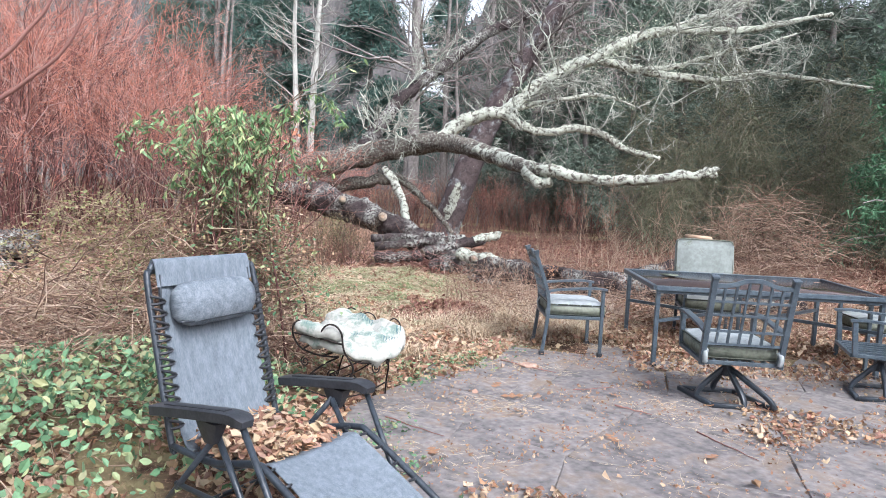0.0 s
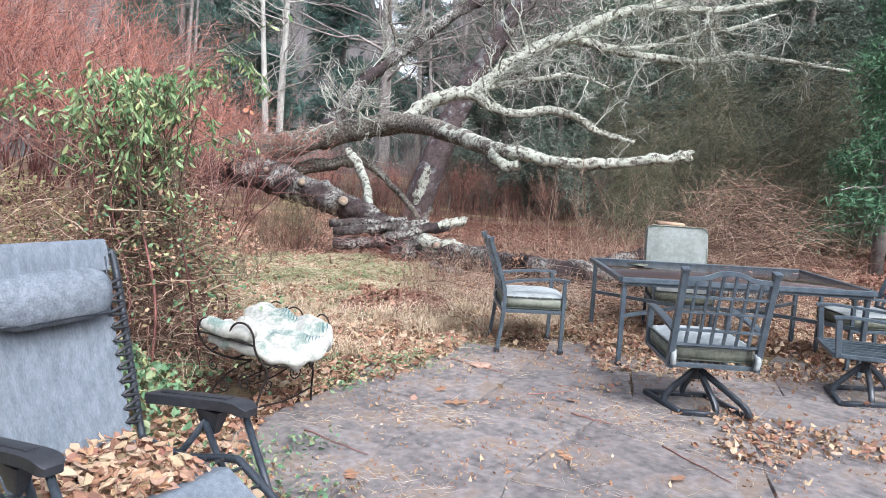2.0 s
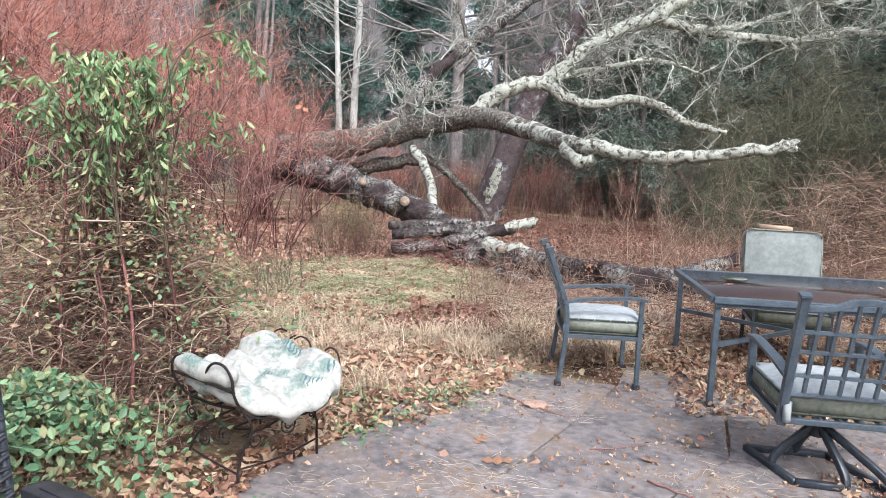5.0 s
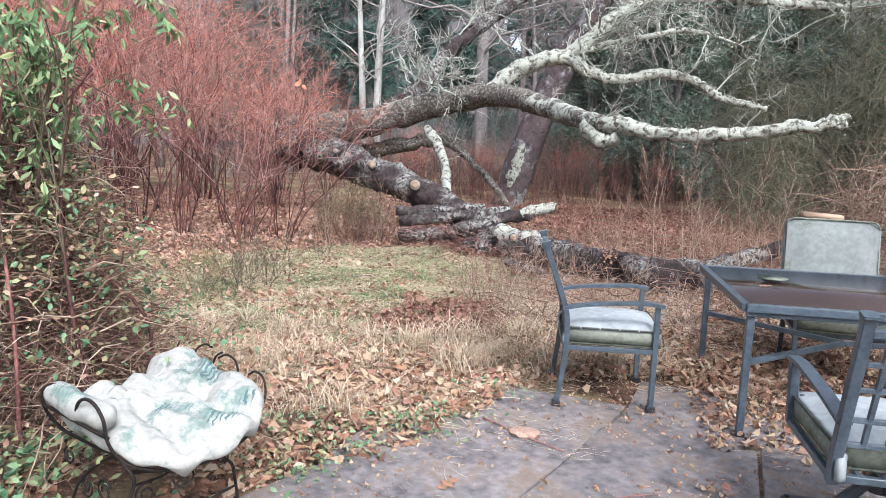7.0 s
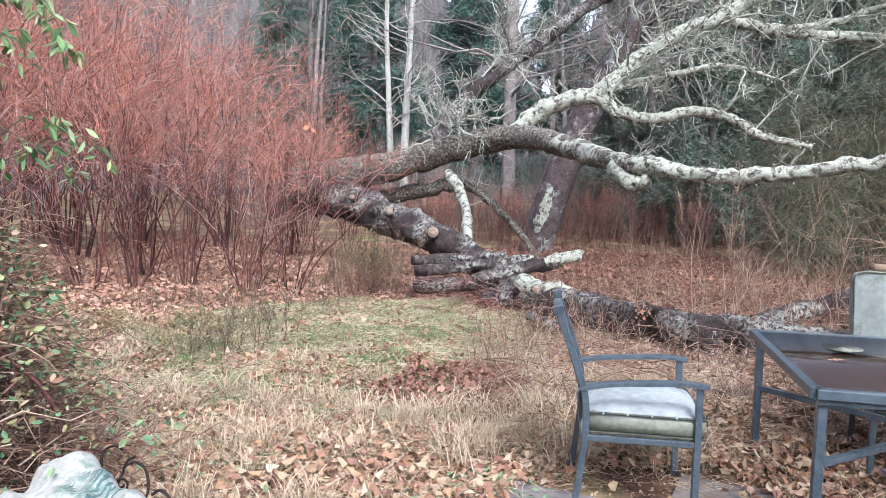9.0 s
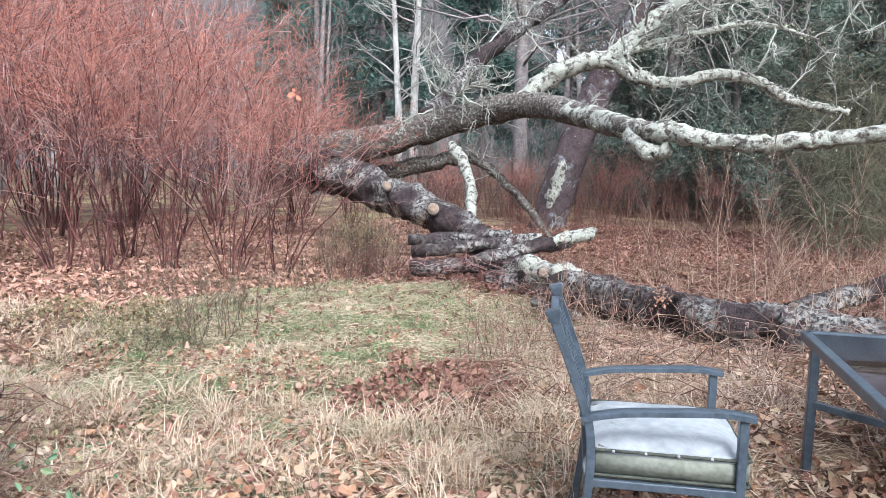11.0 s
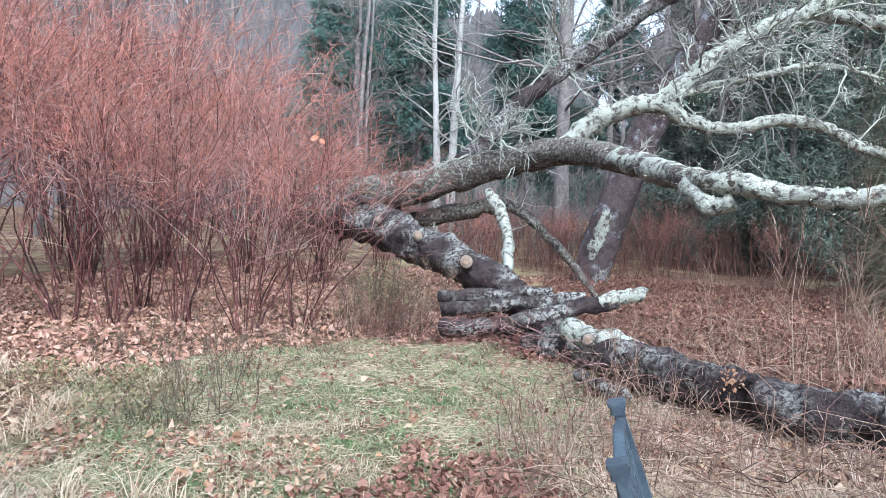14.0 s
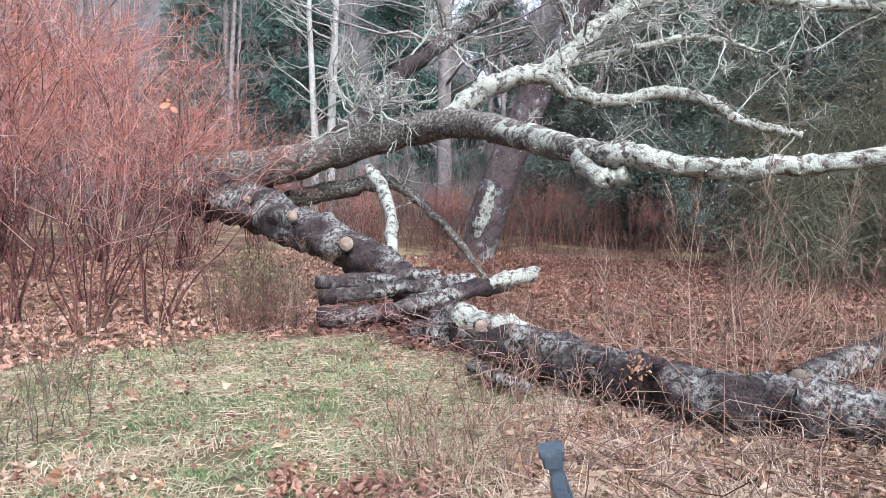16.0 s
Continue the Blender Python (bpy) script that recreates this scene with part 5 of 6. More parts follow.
    q = np.linspace(0, 1, 15)
    line = np.stack([-2.405 + .335 * q, -1.855 - .135 * q, .532 - .022 * q + .006 * np.sin(q * 9)], 1) - o
    mesh_ob("rolled_edge", *tube(line, np.interp(q, [0, .05, .5, .95, 1], [.030, .046, .050, .047, .032]), 16, rough=0.035, seed=9), M_FLORAL, ob)


floral_cushion()


def oak_leaf(x, y, z, size, turn, label="pale lobed oak leaf lying on the paving"):
    """A lobed leaf, curled a little."""
    a = np.linspace(0, 1, 33)
    half = 0.30 * np.sin(math.pi * a) ** 0.7 * (0.62 + 0.38 * np.cos(a * 6 * math.pi + math.pi)) + 0.015
    up = np.stack([a - .5, half, 0.10 * (a - .5) ** 2 + 0.35 * half ** 2], 1)
    dn = up * np.array([1, -1, 1])
    v = np.vstack([up, dn]) * size
    f = [(i, i + 1, 34 + i, 33 + i) for i in range(32)]
    tagged(mesh_ob("oak_leaf", v, f, M_LEAF, smooth=False, at=pose(x, y, z, 4, -5, turn)), label, "leaf", "loose oak leaves")


for i, (x, y, s) in enumerate(((-0.89, -1.44, .17), (-1.0, -1.18, .12), (-0.3, -2.2, .13), (-0.1, -1.25, .10), (0.25, -2.4, .13), (-1.4, -2.6, .14), (-0.55, -0.05, .10), (-1.25, -0.8, .11))):
    oak_leaf(x, y, 0.012, s, 57 * i)
for i, (x, y) in enumerate(((0.62, 0.30), (1.75, 0.55), (1.9, 0.12), (1.62, 0.78), (2.2, 0.62))):
    oak_leaf(x, y, 0.737, .07, 80 * i, "small brown leaf lying on the glass tabletop")


def stick(a, b, r):
    a, b = Vector(a), Vector(b)
    g = np.random.default_rng(int(abs(a.x) * 1000))
    p = np.array([a.lerp(b, q) for q in np.linspace(0, 1, 7)]) + g.normal(0, .008, (7, 3)) * np.array([1, 1, .1])
    o = p.mean(0)
    tagged(mesh_ob("stick", *tube(p - o, np.linspace(r, r * .5, 7), 6), M_REDSTEM, at=pose(*o)), "thin dark twig lying on the paving", "twig", "loose twigs")


stick((-.95, -.37, .008), (-.50, -.70, .008), .006)
stick((-.15, -1.50, .008), (.08, -1.66, .008), .006)
stick((-.40, -1.15, .007), (-.05, -1.02, .007), .004)
stick((-1.75, -2.05, .007), (-1.35, -2.35, .007), .005)
stick((.30, -1.95, .007), (.52, -2.4, .007), .005)


# ---- thickets and low growth ----
def stuff(name, vf, material, label, category, smooth=False):
    return tagged(mesh_ob(name, vf[0], vf[1], material, smooth=smooth), label, category, kind="stuff")


def mound(n, cx, cy, rx, ry, h, seed, length, radius, droop, bend=0.35):
    """Arching canes over a mound."""
    g = np.random.default_rng(seed)
    x, y = cx + g.normal(0, rx * .5, n), cy + g.normal(0, ry * .5, n)
    top = h * np.exp(-((x - cx) / rx) ** 2 - ((y - cy) / ry) ** 2)
    z = gz(x, y) + g.uniform(0, 1, n) * top
    way = np.stack([g.normal(0, 1, n), g.normal(0, 1, n), g.uniform(-.1, 1.0, n)], 1)
    return strands(np.stack([x, y, z], 1), way, g.uniform(.4, 1, n) * length, g.uniform(.5, 1.2, n) * radius, bend, 3, 4, droop, rng=g)


stuff("bramble_thicket", mound(1500, 3.4, 4.8, 1.3, 1.0, 1.75, 201, 1.1, 0.006, 0.35), M_BRAMBLE, "tangled tan bramble canes in a mound", "brambles", True)
stuff("bramble_thicket", mound(1000, -4.5, -0.55, 0.8, 1.0, 1.3, 202, 0.7, 0.005, 0.35), M_BRAMBLE, "tangled pale vines over a mound", "brambles", True)
stuff("bramble_thicket", mound(1100, -3.9, -2.6, 0.9, 1.2, 0.95, 203, 0.7, 0.005, 0.3), M_BRAMBLE, "tangled tan vines over a mound", "brambles", True)


def leafy(n, cx, cy, rx, ry, z0, z1, seed, size):
    g = np.random.default_rng(seed)
    x, y = cx + g.normal(0, rx * .5, n), cy + g.normal(0, ry * .5, n)
    top = z1 * np.exp(-(((x - cx) / rx) ** 2 + ((y - cy) / ry) ** 2) * .7)
    z = gz(x, y) + z0 + (top - z0) * g.uniform(0.3, 1, n) ** 0.6
    return leaves(np.stack([x, y, np.maximum(z, gz(x, y) + .02)], 1), g.uniform(.5, 1.2, n) * size, g.normal(0, .7, (n, 3)) + np.array([0, -.3, .8]), .3, g, .55)


stuff("mound_leaves", leafy(2600, -4.4, -0.7, 0.95, 1.1, 0.05, 1.3, 205, 0.036), mat("yellowing_bramble_leaves", (0.16, 0.15, 0.06), (0.34, 0.32, 0.14), 9, 0.7, 0.0,
      island=[(0.14, 0.08, 0.05), (0.21, 0.20, 0.09), (0.30, 0.27, 0.14), (0.12, 0.17, 0.07), (0.38, 0.27, 0.18)]), "small yellow-green leaves on vines", "foliage")
stuff("ground_ivy", leafy(3400, -3.3, -3.2, 1.0, 1.7, 0.0, 0.55, 206, 0.055), M_IVY, "broad green ground-cover leaves", "foliage")
stuff("ground_ivy", leafy(520, -2.75, -1.7, 0.45, 0.9, 0.0, 0.16, 207, 0.05), M_IVY, "broad green ground-cover leaves", "foliage")


def green_bush():
    """Arching leafy sprays of a half-evergreen shrub: leaves hang in rows under the tips."""
    g = np.random.default_rng(211)
    o = np.array([-3.05, -1.30, 0.0])
    t = thing("evergreen_shrub", "arching shrub with long drooping green leaves above brambles", "shrub", pose(*o))
    cs, ws = [], []

    def spray(pts, n, droop, first=.45, thick=.006):
        p = spline(pts, 7)
        mesh_ob("stem", *tube(p, np.linspace(thick, .002, len(p)), 5), M_DARKWEED, t)
        k = g.integers(int(len(p) * first), len(p), n)
        side = g.normal(0, 1, (n, 3)) * np.array([1, 1, .35])
        w = side * .8 + np.array([0, 0, -droop])
        w /= np.linalg.norm(w, axis=1)[:, None]
        cs.append(p[k] + w * .04 + g.normal(0, .018, (n, 3)))
        ws.append(w)
    mains = []
    for i in range(9):
        a = i * .7 + g.normal(0, .2)
        base = np.array([.45 * math.cos(a), .35 * math.sin(a) + .1, 0])
        p = spline([base, base * (.9, .9, 1) + (g.normal(0, .1), g.normal(0, .1), .6), (base[0] * .5 + g.normal(0, .12), base[1] * .5, 1.2), (base[0] * .8, base[1] * .7, g.uniform(1.6, 1.9))], 7)
        mesh_ob("stem", *tube(p, np.linspace(.011, .004, len(p)), 6), M_DARKSTEM, t)
        mains.append(p)
    for i in range(66):
        p = mains[i % 9]
        st = p[g.integers(len(p) * 5 // 10, len(p))]
        a = g.uniform(0, 6.283)
        reach, h = g.uniform(.02, .60), 2.04 - .62 * g.uniform(0, 1) ** 1.7
        tip = np.array([st[0] * .6 + reach * 1.1 * math.cos(a), st[1] * .6 + reach * .7 * math.sin(a), h])
        spray([st, st * .6 + tip * .4 + (0, 0, .06), tip, tip * (1.12, 1.12, 1) - (0, 0, .09)], 27, .9, .25, .004)
    spray([(-.05, .1, 0), (.1, .05, 1.2), (.30, .02, 1.95), (.55, .03, 2.16), (.72, .05, 2.08), (.80, .05, 1.94)], 60, 1.1, .6)
    spray([(.0, .1, 0), (.12, .05, 1.3), (.34, .03, 2.0), (.60, .05, 2.26), (.92, .07, 2.42)], 12, .5, .75, .005)
    spray([(-.1, .1, 0), (-.2, .05, 1.2), (-.5, .0, 1.8), (-.75, -.05, 1.9), (-.9, -.05, 1.7)], 46, .9, .6)
    c, w = np.vstack(cs), np.vstack(ws)
    v, f = leaves(c, g.uniform(.035, .082, len(c)), g.normal(0, .5, (len(c), 3)) + np.array([0, -.5, .8]), .35, g, .30, .02, .4, w)
    tagged(mesh_ob("foliage", v, f, M_GREENLEAF, t, smooth=False), kind="stuff")


green_bush()
stuff("bramble_thicket", mound(700, -3.25, -1.2, .75, .55, 1.6, 226, 0.6, 0.0055, 0.5), M_BRAMBLE, "tan and brown vine tangle under an arching shrub", "brambles", True)
stuff("bramble_thicket", mound(520, -3.15, -1.1, .65, .55, 1.5, 227, 0.5, 0.005, 0.4), M_BRUSH, "red-brown twig tangle under an arching shrub", "brambles", True)
stuff("bramble_leaves", leafy(800, -3.05, -1.15, 0.95, 0.7, 0.02, 1.5, 228, 0.034), M_LEAF, "withered brown leaves caught in a vine tangle", "foliage")
stuff("ground_ivy", leafy(1500, -2.95, -2.15, .42, .5, 0.0, .5, 229, 0.055), M_IVY, "broad green ground-cover leaves", "foliage")
stuff("bramble_thicket", mound(1100, -3.2, -1.1, .65, .55, 1.75, 218, 0.65, 0.0045, 0.45), M_BRAMBLE, "tan and brown vine tangle under an arching shrub", "brambles", True)
stuff("bramble_thicket", mound(420, -3.15, -0.85, .6, .6, 1.2, 219, 0.5, 0.004, 0.3), M_BRUSH, "red-brown twig tangle beside a shrub", "brambles", True)
stuff("bramble_leaves", leafy(1600, -3.15, -1.15, 0.75, 0.6, 0.05, 1.65, 220, 0.036), mat("withered_vine_leaves", (0.14, 0.11, 0.06), (0.30, 0.24, 0.13), 9, 0.7, 0.0,
      island=[(0.07, 0.045, 0.03), (0.20, 0.15, 0.08), (0.13, 0.17, 0.075), (0.30, 0.25, 0.13), (0.10, 0.13, 0.06), (0.36, 0.23, 0.15)]), "yellow, brown and green leaves on a vine tangle", "foliage")
stuff("bramble_leaves", leafy(900, -3.0, -1.2, 0.9, 0.7, 0.05, 1.4, 230, 0.042), M_IVY, "small green leaves scattered through a vine tangle", "foliage")
stuff("bramble_leaves", leafy(1500, -3.9, -0.35, 0.7, 0.7, 0.05, 1.15, 213, 0.035), bpy.data.materials["yellowing_bramble_leaves"], "small yellow-green and brown leaves on a vine tangle", "foliage")
stuff("bramble_thicket", mound(520, -4.0, -0.2, .7, .7, 0.9, 214, 0.6, 0.005, 0.4), M_BRUSH, "red-brown vine tangle below a shrub", "brambles", True)
stuff("bramble_thicket", mound(760, -3.2, -0.85, .45, .5, 1.4, 208, 0.55, 0.004, 0.4), M_BRAMBLE, "grey-brown vine tangle under a shrub", "brambles", True)
stuff("bramble_leaves", leafy(1100, -3.15, -0.85, 0.5, 0.5, 0.1, 1.4, 217, 0.045), M_IVY, "small green and yellow leaves on a vine tangle", "foliage")


# ---- litter, grass, weeds ----
def off_patio(x, y):
    return ~patio_inside(x, y)


def red_patch(x, y):
    """Oval of dark leaves in the dry grass."""
    return ((x + 1.5) / .65) ** 2 + ((y - 1.75) / .62) ** 2 < 1 + .5 * patches(x, y, .2, 17)


def lawn(x, y):
    """Strip of short turf between shrubs and logs."""
    return np.exp(-(((x + 2.9) / 2.0) ** 4 + ((y - 2.9) / 2.7) ** 4)) > 0.35 + 0.25 * patches(x, y, .6, 5)


g = np.random.default_rng(301)
c = scatter(120000, -5.6, -0.4, -0.4, 6.4, g, lambda x, y: lawn(x, y) & (patches(x, y, .22, 71) > -.75))
stuff("turf", blades(c, g.uniform(.012, .042, len(c)), g.uniform(.004, .009, len(c)), 4.2, g), M_GRASS, "short faded green and straw turf", "grass")
c = scatter(60000, -4.6, 3.5, -0.6, 4.0, g, lambda x, y: off_patio(x, y) & ~red_patch(x, y) & (patches(x, y, .35, 8) > .35) & (y < 3.4 + .3 * x))
stuff("straw_grass", blades(c, g.uniform(.03, .09, len(c)), g.uniform(.004, .008, len(c)), 4.0, g), M_STRAW, "dry straw-coloured grass", "grass")


def tussocks(n, x0, x1, y0, y1, h, per, seed, keep=None):
    g = np.random.default_rng(seed)
    b = scatter(n, x0, x1, y0, y1, g, keep)
    c = np.repeat(b, per, 0) + g.normal(0, .05, (len(b) * per, 3)) * np.array([1, 1, 0])
    return blades(c, g.uniform(.3, 1, len(c)) * h, g.uniform(.003, .007, len(c)), 2.4, g)


stuff("grass_tussocks", tussocks(75, -1.7, 0.2, 0.3, 2.3, .24, 80, 303, lambda x, y: off_patio(x, y) & ~red_patch(x, y)), M_STRAW, "pale dry grass tussocks", "grass")
stuff("grass_tussocks", tussocks(42, -0.6, 2.6, 1.4, 4.2, .26, 60, 304, off_patio), M_STALK, "pale dry grass tussocks", "grass")
stuff("grass_tussocks", tussocks(90, -4.4, -1.6, -0.9, 1.2, .20, 60, 305, off_patio), M_STRAW, "pale dry grass tussocks", "grass")

stuff("grass_tussocks", tussocks(80, -4.6, -1.3, 1.1, 5.0, .08, 70, 309, lambda x, y: patches(x, y, .4, 61) > .1), mat("fresh_green_grass", (0.07, 0.15, 0.05), (0.16, 0.26, 0.10), 6, 0.8, 0.0, island=[(0.07, 0.14, 0.05), (0.13, 0.23, 0.085), (0.22, 0.30, 0.14)]), "fresh green grass tufts in faded turf", "grass")

# matted flat straw
g = np.random.default_rng(306)
c = scatter(30000, -4.8, 3.5, -0.6, 4.6, g, lambda x, y: off_patio(x, y) & ~red_patch(x, y) & (patches(x, y, .3, 31) > -.1) & ~(lawn(x, y) & (patches(x, y, .25, 32) < .4)))
c[:, 2] += g.uniform(.012, .045, len(c))
stuff("matted_straw", strands(c, np.stack([g.normal(0, 1, len(c)), g.normal(0, 1, len(c)), g.normal(.08, .12, len(c))], 1), g.uniform(.06, .22, len(c)), .0022, .2, 3, 2, .15, rng=g), M_STRAW, "flattened matted straw over leaves", "straw")


c = scatter(19000, -5.2, -0.6, -0.2, 6.2, g, lambda x, y: lawn(x, y) & (patches(x, y, .28, 75) > -.45))
c[:, 2] += g.uniform(.015, .045, len(c))
stuff("matted_straw", strands(c, np.stack([g.normal(0, 1, len(c)), g.normal(0, 1, len(c)), g.normal(.05, .12, len(c))], 1), g.uniform(.03, .13, len(c)), .0022, .25, 3, 2, .1, rng=g), M_STRAW, "flattened matted straw in the turf", "straw")


def litter(n, x0, x1, y0, y1, seed, size, keep=None, lift=.01):
    g = np.random.default_rng(seed)
    c = scatter(n, x0, x1, y0, y1, g, keep)
    c[:, 2] += g.uniform(.004, .03, len(c)) + lift
    return leaves(c, (.35 + .95 * g.uniform(0, 1, len(c)) ** 1.6) * size * 1.05, g.normal(0, .62, (len(c), 3)) + np.array([0, 0, 1]), .6, g, .66, .12, .6)


stuff("fallen_leaves", litter(46000, -3.2, 4.5, -0.4, 3.9, 311, .055, lambda x, y: off_patio(x, y) & (patches(x, y, .4, 3) > -.55) & ~(lawn(x, y) & (patches(x, y, .3, 9) < 1.1))), M_LEAF, "damp brown oak leaves on the ground", "leaves")
M_PINKLEAF = mat("pinkish_russet_leaves", (0.25, 0.12, 0.09), (0.50, 0.30, 0.23), 20, 0.75, 0.2, island=[(0.09, 0.045, 0.035), (0.42, 0.25, 0.18), (0.62, 0.45, 0.34), (0.17, 0.085, 0.065), (0.48, 0.29, 0.19), (0.28, 0.15, 0.115)])
stuff("fallen_leaves", litter(6000, -9.5, -4.6, 0.0, 3.6, 322, .065, lambda x, y: ~lawn(x, y)), M_LEAF, "damp brown leaves beside the turf", "leaves")
stuff("grass_tussocks", tussocks(70, -6.5, -4.4, 0.6, 3.2, .20, 60, 323), M_STRAW, "pale dry grass tussocks", "grass")
stuff("fallen_leaves", litter(46000, -12, -3.2, 3.0, 14, 312, .072, lambda x, y: ~(lawn(x, y) & (x > -4.9))), M_PINKLEAF, "damp russet leaves under shrubs", "leaves")
stuff("fallen_leaves", litter(1100, -4.8, -0.8, 0, 6, 313, .055, lambda x, y: lawn(x, y) & (patches(x, y, .3, 73) > -.5), .02), M_LEAF, "scattered brown leaves on turf", "leaves")
stuff("fallen_leaves", litter(60000, -3, 9, 3.4, 14.5, 314, .070, lambda x, y: ~lawn(x, y)), mat("dark_red_brown_leaves", (0.12, 0.055, 0.045), (0.30, 0.16, 0.115), 20, 0.75, 0.2, island=[(0.11, 0.05, 0.042), (0.24, 0.12, 0.085), (0.38, 0.23, 0.165), (0.16, 0.07, 0.055)]), "matted dark red-brown leaves", "leaves")
stuff("fallen_leaves", litter(22000, -5.2, -0.9, -3.6, 0.9, 315, .055, lambda x, y: off_patio(x, y) & (patches(x, y, .4, 44) > -.7)), M_LEAF, "damp brown oak leaves by the paving", "leaves")
stuff("fallen_leaves", litter(5200, -2.5, -0.5, 0.7, 2.8, 321, .055, red_patch, .03), bpy.data.materials["dark_red_brown_leaves"], "dark red-brown leaf patch in dry grass", "leaves")
stuff("fallen_leaves", litter(11000, -0.9, 4.5, 0.5, 3.9, 331, .055, lambda x, y: off_patio(x, y) & (patches(x, y, .25, 51) > -.3), .045), M_LEAF, "loose curled brown leaves over dry grass", "leaves")
stuff("fallen_leaves", litter(5200, -4.8, -1.2, -0.6, 2.2, 332, .048, lambda x, y: off_patio(x, y) & (patches(x, y, .25, 52) > .1), .03), M_LEAF, "loose curled brown leaves over dry grass", "leaves")
stuff("fallen_leaves", litter(5200, -5.0, -0.8, 0, 6, 333, .034, lambda x, y: lawn(x, y) & (patches(x, y, .2, 76) > -.1), .02), bpy.data.materials["dark_red_brown_leaves"], "small dark leaf scraps in the turf", "leaves")
# drifts on the paving
stuff("fallen_leaves", litter(24000, -1.9, 4.5, -3.4, 0.55, 316, .046, lambda x, y: patio_inside(x, y) & (((x > .75) & (y + .55 * x < -.75) & (y + .55 * x > -1.55) & (patches(x, y, .3, 12) > -.4)) | ((y > -.45) & (x > .25)) | ((patches(x, y, .45, 14) > 1.05)))), M_LEAF, "drift of brown leaves on the paving", "leaves")
stuff("fallen_leaves", litter(420, -1.8, 4, -6, 0.4, 317, .05, patio_inside), M_LEAF, "single brown leaves on the paving", "leaves")
stuff("leaf_crumbs", litter(26000, -1.9, 3.6, -5.6, 0.5, 318, .022, lambda x, y: patio_inside(x, y) & (patches(x, y, .30, 22) > .05 + .5 * np.sin(37 * x + 61 * y)), .002), M_LEAF, "broken leaf crumbs on the paving", "leaves")
c = scatter(34000, -1.9, 3.5, -4.8, 0.5, g, lambda x, y: patio_inside(x, y) & (patches(x, y, .35, 21) > .10 + .5 * g.uniform(0, 1, len(x))))
g = np.random.default_rng(319)
stuff("pine_straw", strands(c + np.array([0, 0, .012]), np.stack([g.normal(0, 1, len(c)), g.normal(0, .5, len(c)), g.normal(0, .05, len(c))], 1), g.uniform(.04, .12, len(c)), .0016, .15, 3, 2, rng=g), M_STRAW, "dry straw and needles on the paving", "straw")
g = np.random.default_rng(320)
n = 1300
v, f = leaves(np.stack([g.uniform(.32, .78, n), g.uniform(-.21, .21, n), g.uniform(.37, .46, n)], 1), g.uniform(.025, .062, n), g.normal(0, .5, (n, 3)) + np.array([0, 0, 1]), .45, g, .7, .07)
ob = stuff("leaf_heap", (v, f), M_LEAF, "heap of dry leaves lying on the lounger seat", "leaves")
ob.matrix_basis = RECL


def weeds(n, x0, x1, y0, y1, h, seed, material, name, label, keep=None, sub=7, r=.0045, lean=.22):
    """Dead upright stalks with short side sprigs."""
    g = np.random.default_rng(seed)
    c = scatter(n, x0, x1, y0, y1, g, keep)
    n = len(c)
    way = np.stack([g.normal(0, lean, n), g.normal(0, lean, n), np.ones(n)], 1)
    L = g.uniform(.4, 1, n) * h
    a = strands(c, way, L, r, .12, 4, 4, rng=g)
    k = np.repeat(np.arange(n), sub)
    wn_ = way / np.linalg.norm(way, axis=1)[:, None]
    s = c[k] + wn_[k] * (L[k] * g.uniform(.35, 1, len(k)))[:, None]
    b = strands(s, wn_[k] + g.normal(0, .45, (len(k), 3)), L[k] * .25, r * .5, .2, 3, 2, rng=g)
    stuff(name, join([a, b]), material, label, "weeds", True)


weeds(200, -1.2, 3.4, 3.2, 6.5, .8, 401, M_BRAMBLE, "dead_weeds", "thin dry tan weed stalks")
weeds(34, -.2, 3.4, 3.8, 6.2, 1.75, 402, M_BRAMBLE, "tall_weeds", "tall branching dry weed stalks", sub=24, r=.0055)
weeds(650, -3, 9, 6, 14, .8, 403, M_BRUSH, "dead_weeds", "red-brown dry weed stalks")
weeds(900, -8, 13, 14.5, 20, 1.8, 404, M_BRUSH, "underbrush", "red-brown leafless underbrush", sub=6, r=.010)
weeds(800, -16, 16, 18, 30, 3.4, 405, M_WOODTWIG, "underbrush", "grey leafless underbrush in the woods", sub=7, r=.016)
weeds(90, -4.7, -3.2, 5.6, 7.4, .9, 416, M_BRAMBLE, "dead_weeds", "thin dry tan weed stalks")
weeds(60, -4.3, -3.3, 5.7, 6.9, .95, 406, M_DARKWEED, "dead_weeds", "olive-brown dead weed clump", sub=16, r=.0045, lean=.35)
weeds(50, -4.0, -3.4, 5.6, 6.3, .7, 424, M_BRUSH, "dead_weeds", "red-brown dead weed clump", sub=16, r=.004, lean=.4)
stuff("weed_clump", leafy(1000, -3.8, 6.1, .55, .5, .05, .95, 425, .035), bpy.data.materials["withered_vine_leaves"], "withered olive leaves on a dead weed clump", "weeds")
weeds(45, -4.5, -3.4, 1.9, 3.1, .45, 407, M_DARKWEED, "dead_weeds", "dark brown dead weed clump", sub=14, r=.003, lean=.5)
weeds(130, -5.8, -3.6, 3.2, 5.2, .4, 408, M_DARKWEED, "dead_weeds", "dark brown dead weed clump", sub=14, r=.003, lean=.5)
weeds(60, -1.6, -0.6, 2.2, 3.3, .55, 409, M_BRAMBLE, "dead_weeds", "thin dry tan weed stalks")
weeds(120, -1.4, 3.2, 2.1, 3.9, .45, 410, M_BRAMBLE, "dead_weeds", "thin dry tan weed stalks")
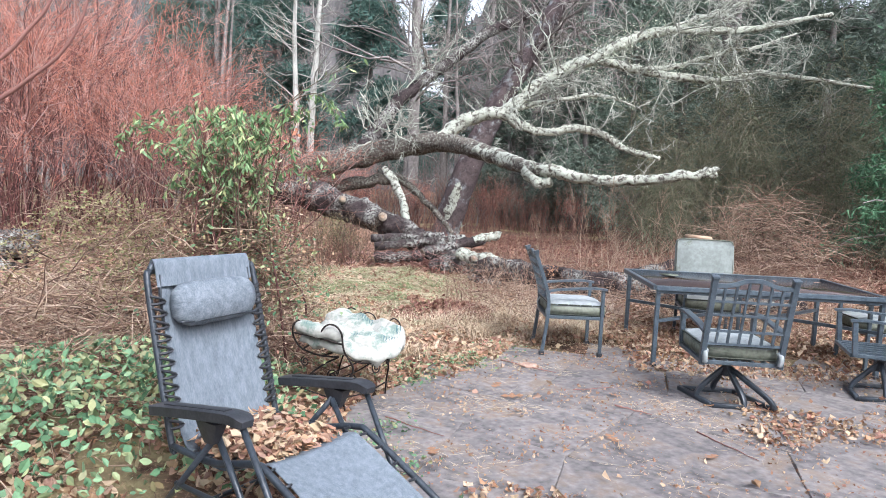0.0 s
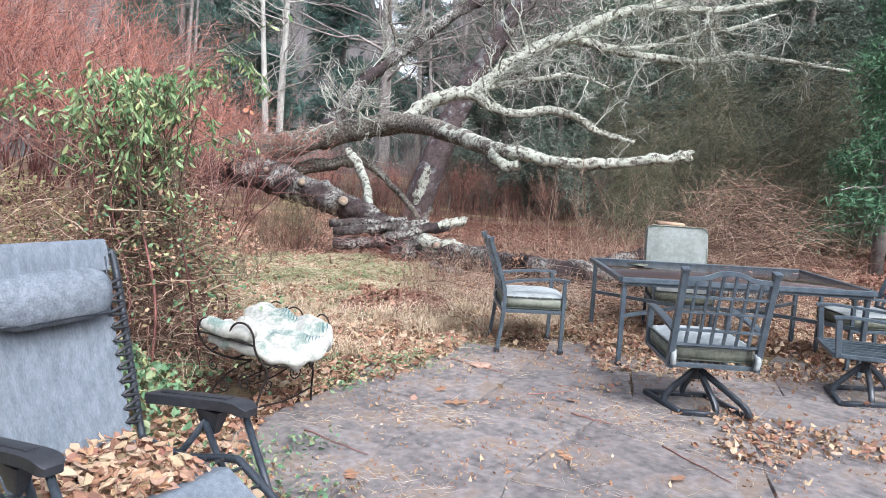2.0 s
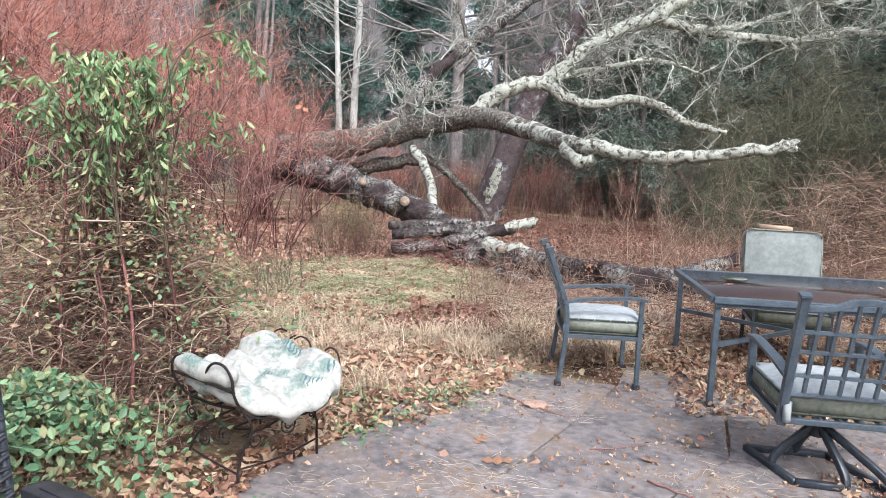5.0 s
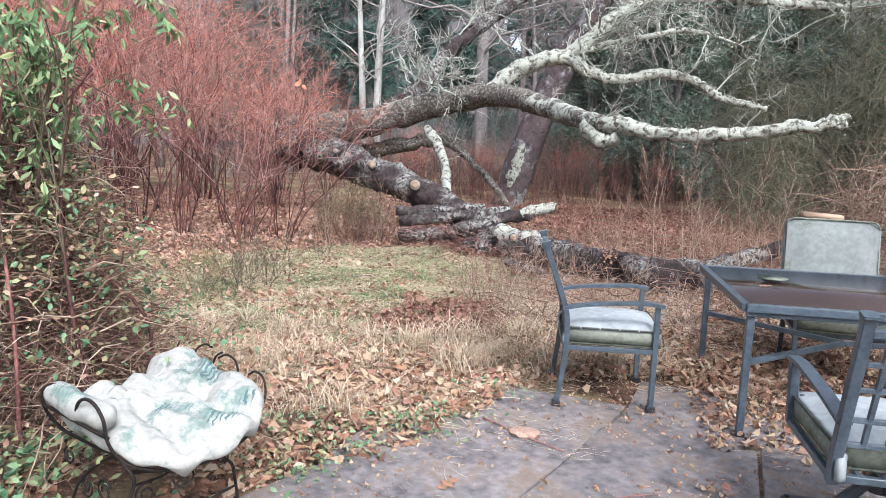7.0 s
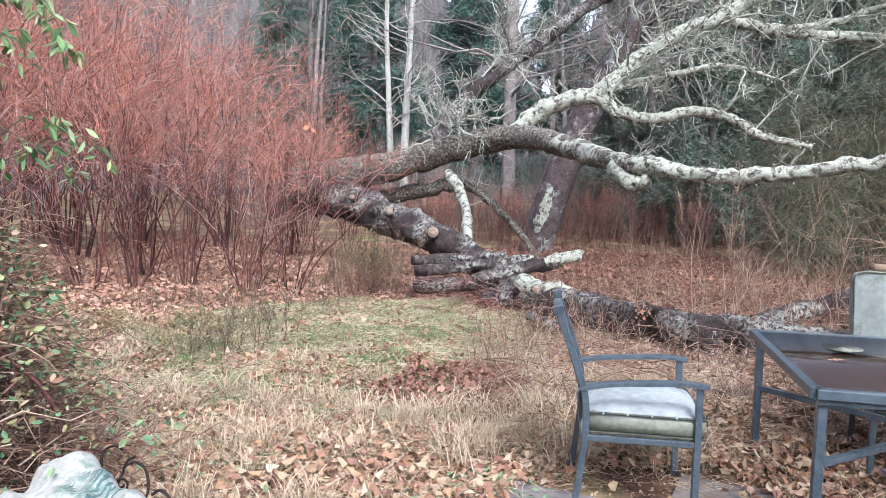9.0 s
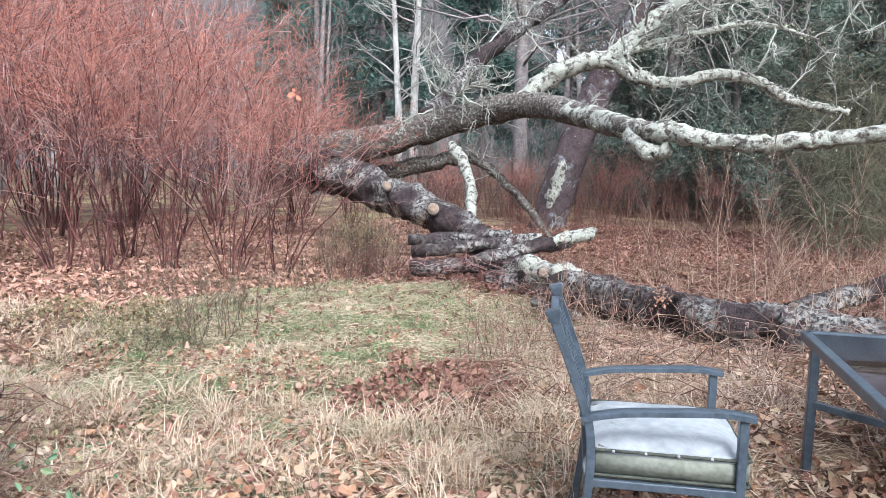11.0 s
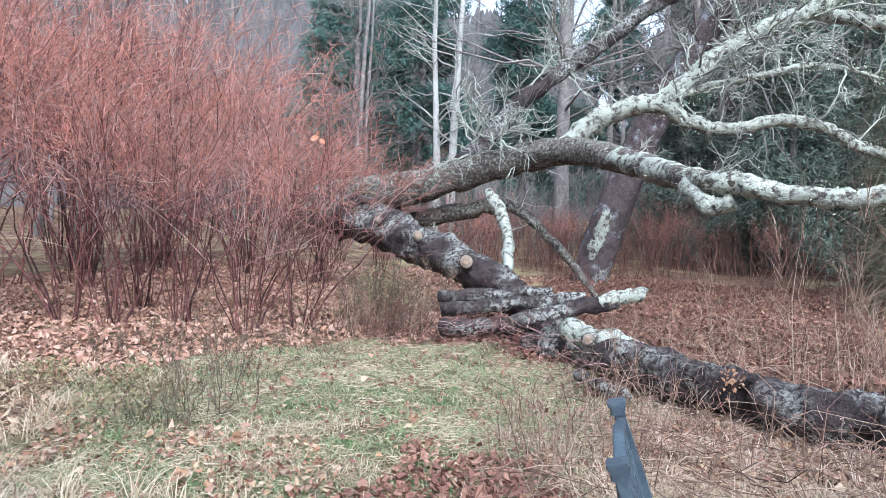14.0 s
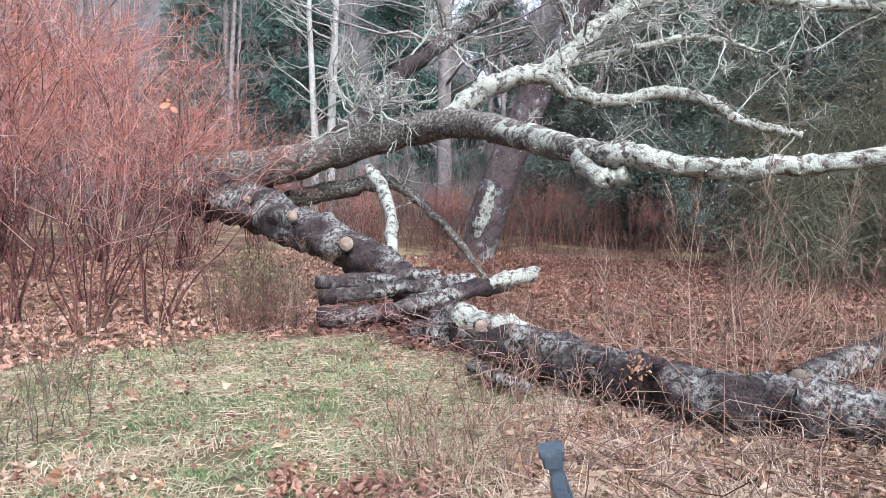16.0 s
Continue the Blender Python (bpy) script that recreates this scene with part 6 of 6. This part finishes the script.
stuff("weed_clump", leafy(900, -4.05, 2.2, .38, .32, .02, .42, 421, .032), bpy.data.materials["withered_vine_leaves"], "low dark weed clump with withered leaves in turf", "weeds")
stuff("weed_clump", leafy(700, -5.2, 2.6, .5, .4, .02, .32, 422, .032), bpy.data.materials["withered_vine_leaves"], "low dark weed clump with withered leaves in turf", "weeds")
weeds(16, -4.0, -3.4, 2.1, 2.8, .55, 423, M_DARKWEED, "dead_weeds", "dark upright dead weed stalks", sub=10, r=.004, lean=.12)
# low sprigs creeping over the paving's edge
g = np.random.default_rng(330)
b = np.array([(-1.60, -0.95), (-1.42, -0.55), (-1.85, -0.75), (-1.22, -0.42), (-1.75, -1.25), (-2.3, -0.9), (-1.9, -2.6), (-2.2, -2.9), (-1.3, -0.65), (-2.5, -0.2), (-1.0, 0.1), (-2.9, 0.3), (-1.65, -2.9), (-1.75, -2.3)])
c = np.repeat(b, 130, 0) + g.normal(0, .11, (130 * len(b), 2)) * np.array([1.25, .9])
c = np.c_[c, gz(c[:, 0], c[:, 1]) + g.uniform(.01, .07, len(c))]
stuff("creeping_sprigs", leaves(c, g.uniform(.015, .04, len(c)), g.normal(0, .5, (len(c), 3)) + np.array([0, 0, 1]), .3, g, .6, .04), M_IVY, "small green creeping sprigs at the paving's edge", "foliage")
weeds(160, -1.6, -0.4, 1.2, 2.2, .22, 417, M_BRUSH, "dead_weeds", "low red-brown weed stalks in dry grass", lean=.5, sub=4, r=.003)
# flattened canes over the log
g = np.random.default_rng(411)
c = np.vstack([scatter(900, -1.4, 4.5, 1.6, 7.5, g), scatter(620, -1.3, 3.6, 0.9, 3.0, g)])
c[:, 2] += g.uniform(.02, .35, len(c))
stuff("fallen_canes", strands(c, np.stack([g.normal(0, 1, len(c)), g.normal(0, 1, len(c)), g.uniform(-.1, .5, len(c))], 1), g.uniform(.25, 1.0, len(c)), .0036, .35, 3, 5, .25, rng=g), M_BRAMBLE, "arching dry canes across the fallen trunk", "brambles", True)

g = np.random.default_rng(420)
k = g.uniform(0, 1, 520)
base = np.stack([np.interp(k, [0, .35, .6, 1], [-3.4, -1.7, -.6, 2.6]), np.interp(k, [0, .35, .6, 1], [6.1, 5.6, 4.2, 2.9]), np.zeros(520)], 1) + g.normal(0, (.22, .22, 0), (520, 3))
base[:, 2] = gz(base[:, 0], base[:, 1]) + g.uniform(0, .3, 520)
stuff("log_vines", strands(base, np.stack([g.normal(0, 1, 520), g.normal(-.2, 1, 520), g.uniform(0, 1.0, 520)], 1), g.uniform(.15, .75, 520), .004, .4, 4, 5, .35, rng=g), M_REDSTEM, "thin dark red-brown vines tangled over logs", "brambles", True)

# green thicket of vines at the wood's edge
g = np.random.default_rng(412)
n = 7000
x, y = g.uniform(2.5, 9.5, n), g.uniform(9.5, 13, n)
z = g.uniform(.4, 5.0, n) * (0.75 + .25 * patches(x, y, 1, 4))
stuff("vine_thicket", strands(np.stack([x, y, z], 1), np.stack([g.normal(0, 1, n), g.normal(0, .6, n), g.normal(-.2, .8, n)], 1), g.uniform(.4, 1.4, n), .008, .3, 3, 3, .3, rng=g), mat("olive_grey_vines", (0.09, 0.09, 0.06), (0.24, 0.225, 0.16), 4, 0.95, 0.0,
      island=[(0.07, 0.06, 0.045), (0.11, 0.135, 0.075), (0.19, 0.16, 0.12), (0.17, 0.20, 0.12), (0.30, 0.27, 0.21)]), "grey tangled vines at the edge of the woods", "vines", True)

# ---- paving, last ----
def paving():
    """Irregular stone slabs with open joints, each a piece of its own."""
    t = thing("paving", "worn grey stone slabs with open joints", "paving", pose(0, 0, 0), kind="structure")
    g = np.random.default_rng(501)
    s, ang = 0.92, radians(-24)
    ca, sa = math.cos(ang), math.sin(ang)
    N = 12
    P = {}
    for i in range(-N, N + 1):
        for j in range(-N, N + 1):
            u, w = i * s + g.normal(0, .10), j * s * .85 + g.normal(0, .08)
            P[i, j] = np.array([1.0 + u * ca - w * sa, -4.0 + u * sa + w * ca])
    for i in range(-N, N):
        for j in range(-N, N):
            q = np.array([P[i, j], P[i + 1, j], P[i + 1, j + 1], P[i, j + 1]])
            c = q.mean(0)
            inside = patio_inside(q[:, 0] * .75 + c[0] * .25, q[:, 1] * .75 + c[1] * .25)
            if inside.sum() < 1 or (inside.sum() < 2 and not patio_inside(c[0], c[1])):
                continue
            q = c + (q - c) * (1 - .003 / s * 2)
            ring = []
            for k in range(4):
                a, b = q[k], q[(k + 1) % 4]
                for f_ in (.015, .35, .65, .985):
                    ring.append(a + (b - a) * f_ + g.normal(0, .006, 2))
            ring = np.array(ring) - c
            m = len(ring)
            z = g.uniform(-.004, .003)
            v = np.vstack([np.c_[ring, np.full(m, -.06)], np.c_[ring, np.full(m, z - .006)], np.c_[ring * .992, np.full(m, z)]])
            fs = [tuple(range(2 * m, 3 * m))]
            for lv in (0, 1):
                fs += [(lv * m + k, lv * m + (k + 1) % m, (lv + 1) * m + (k + 1) % m, (lv + 1) * m + k) for k in range(m)]
            mesh_ob("slab", v, fs, M_SLAB, t, smooth=False, at=pose(c[0], c[1], 0))


paving()
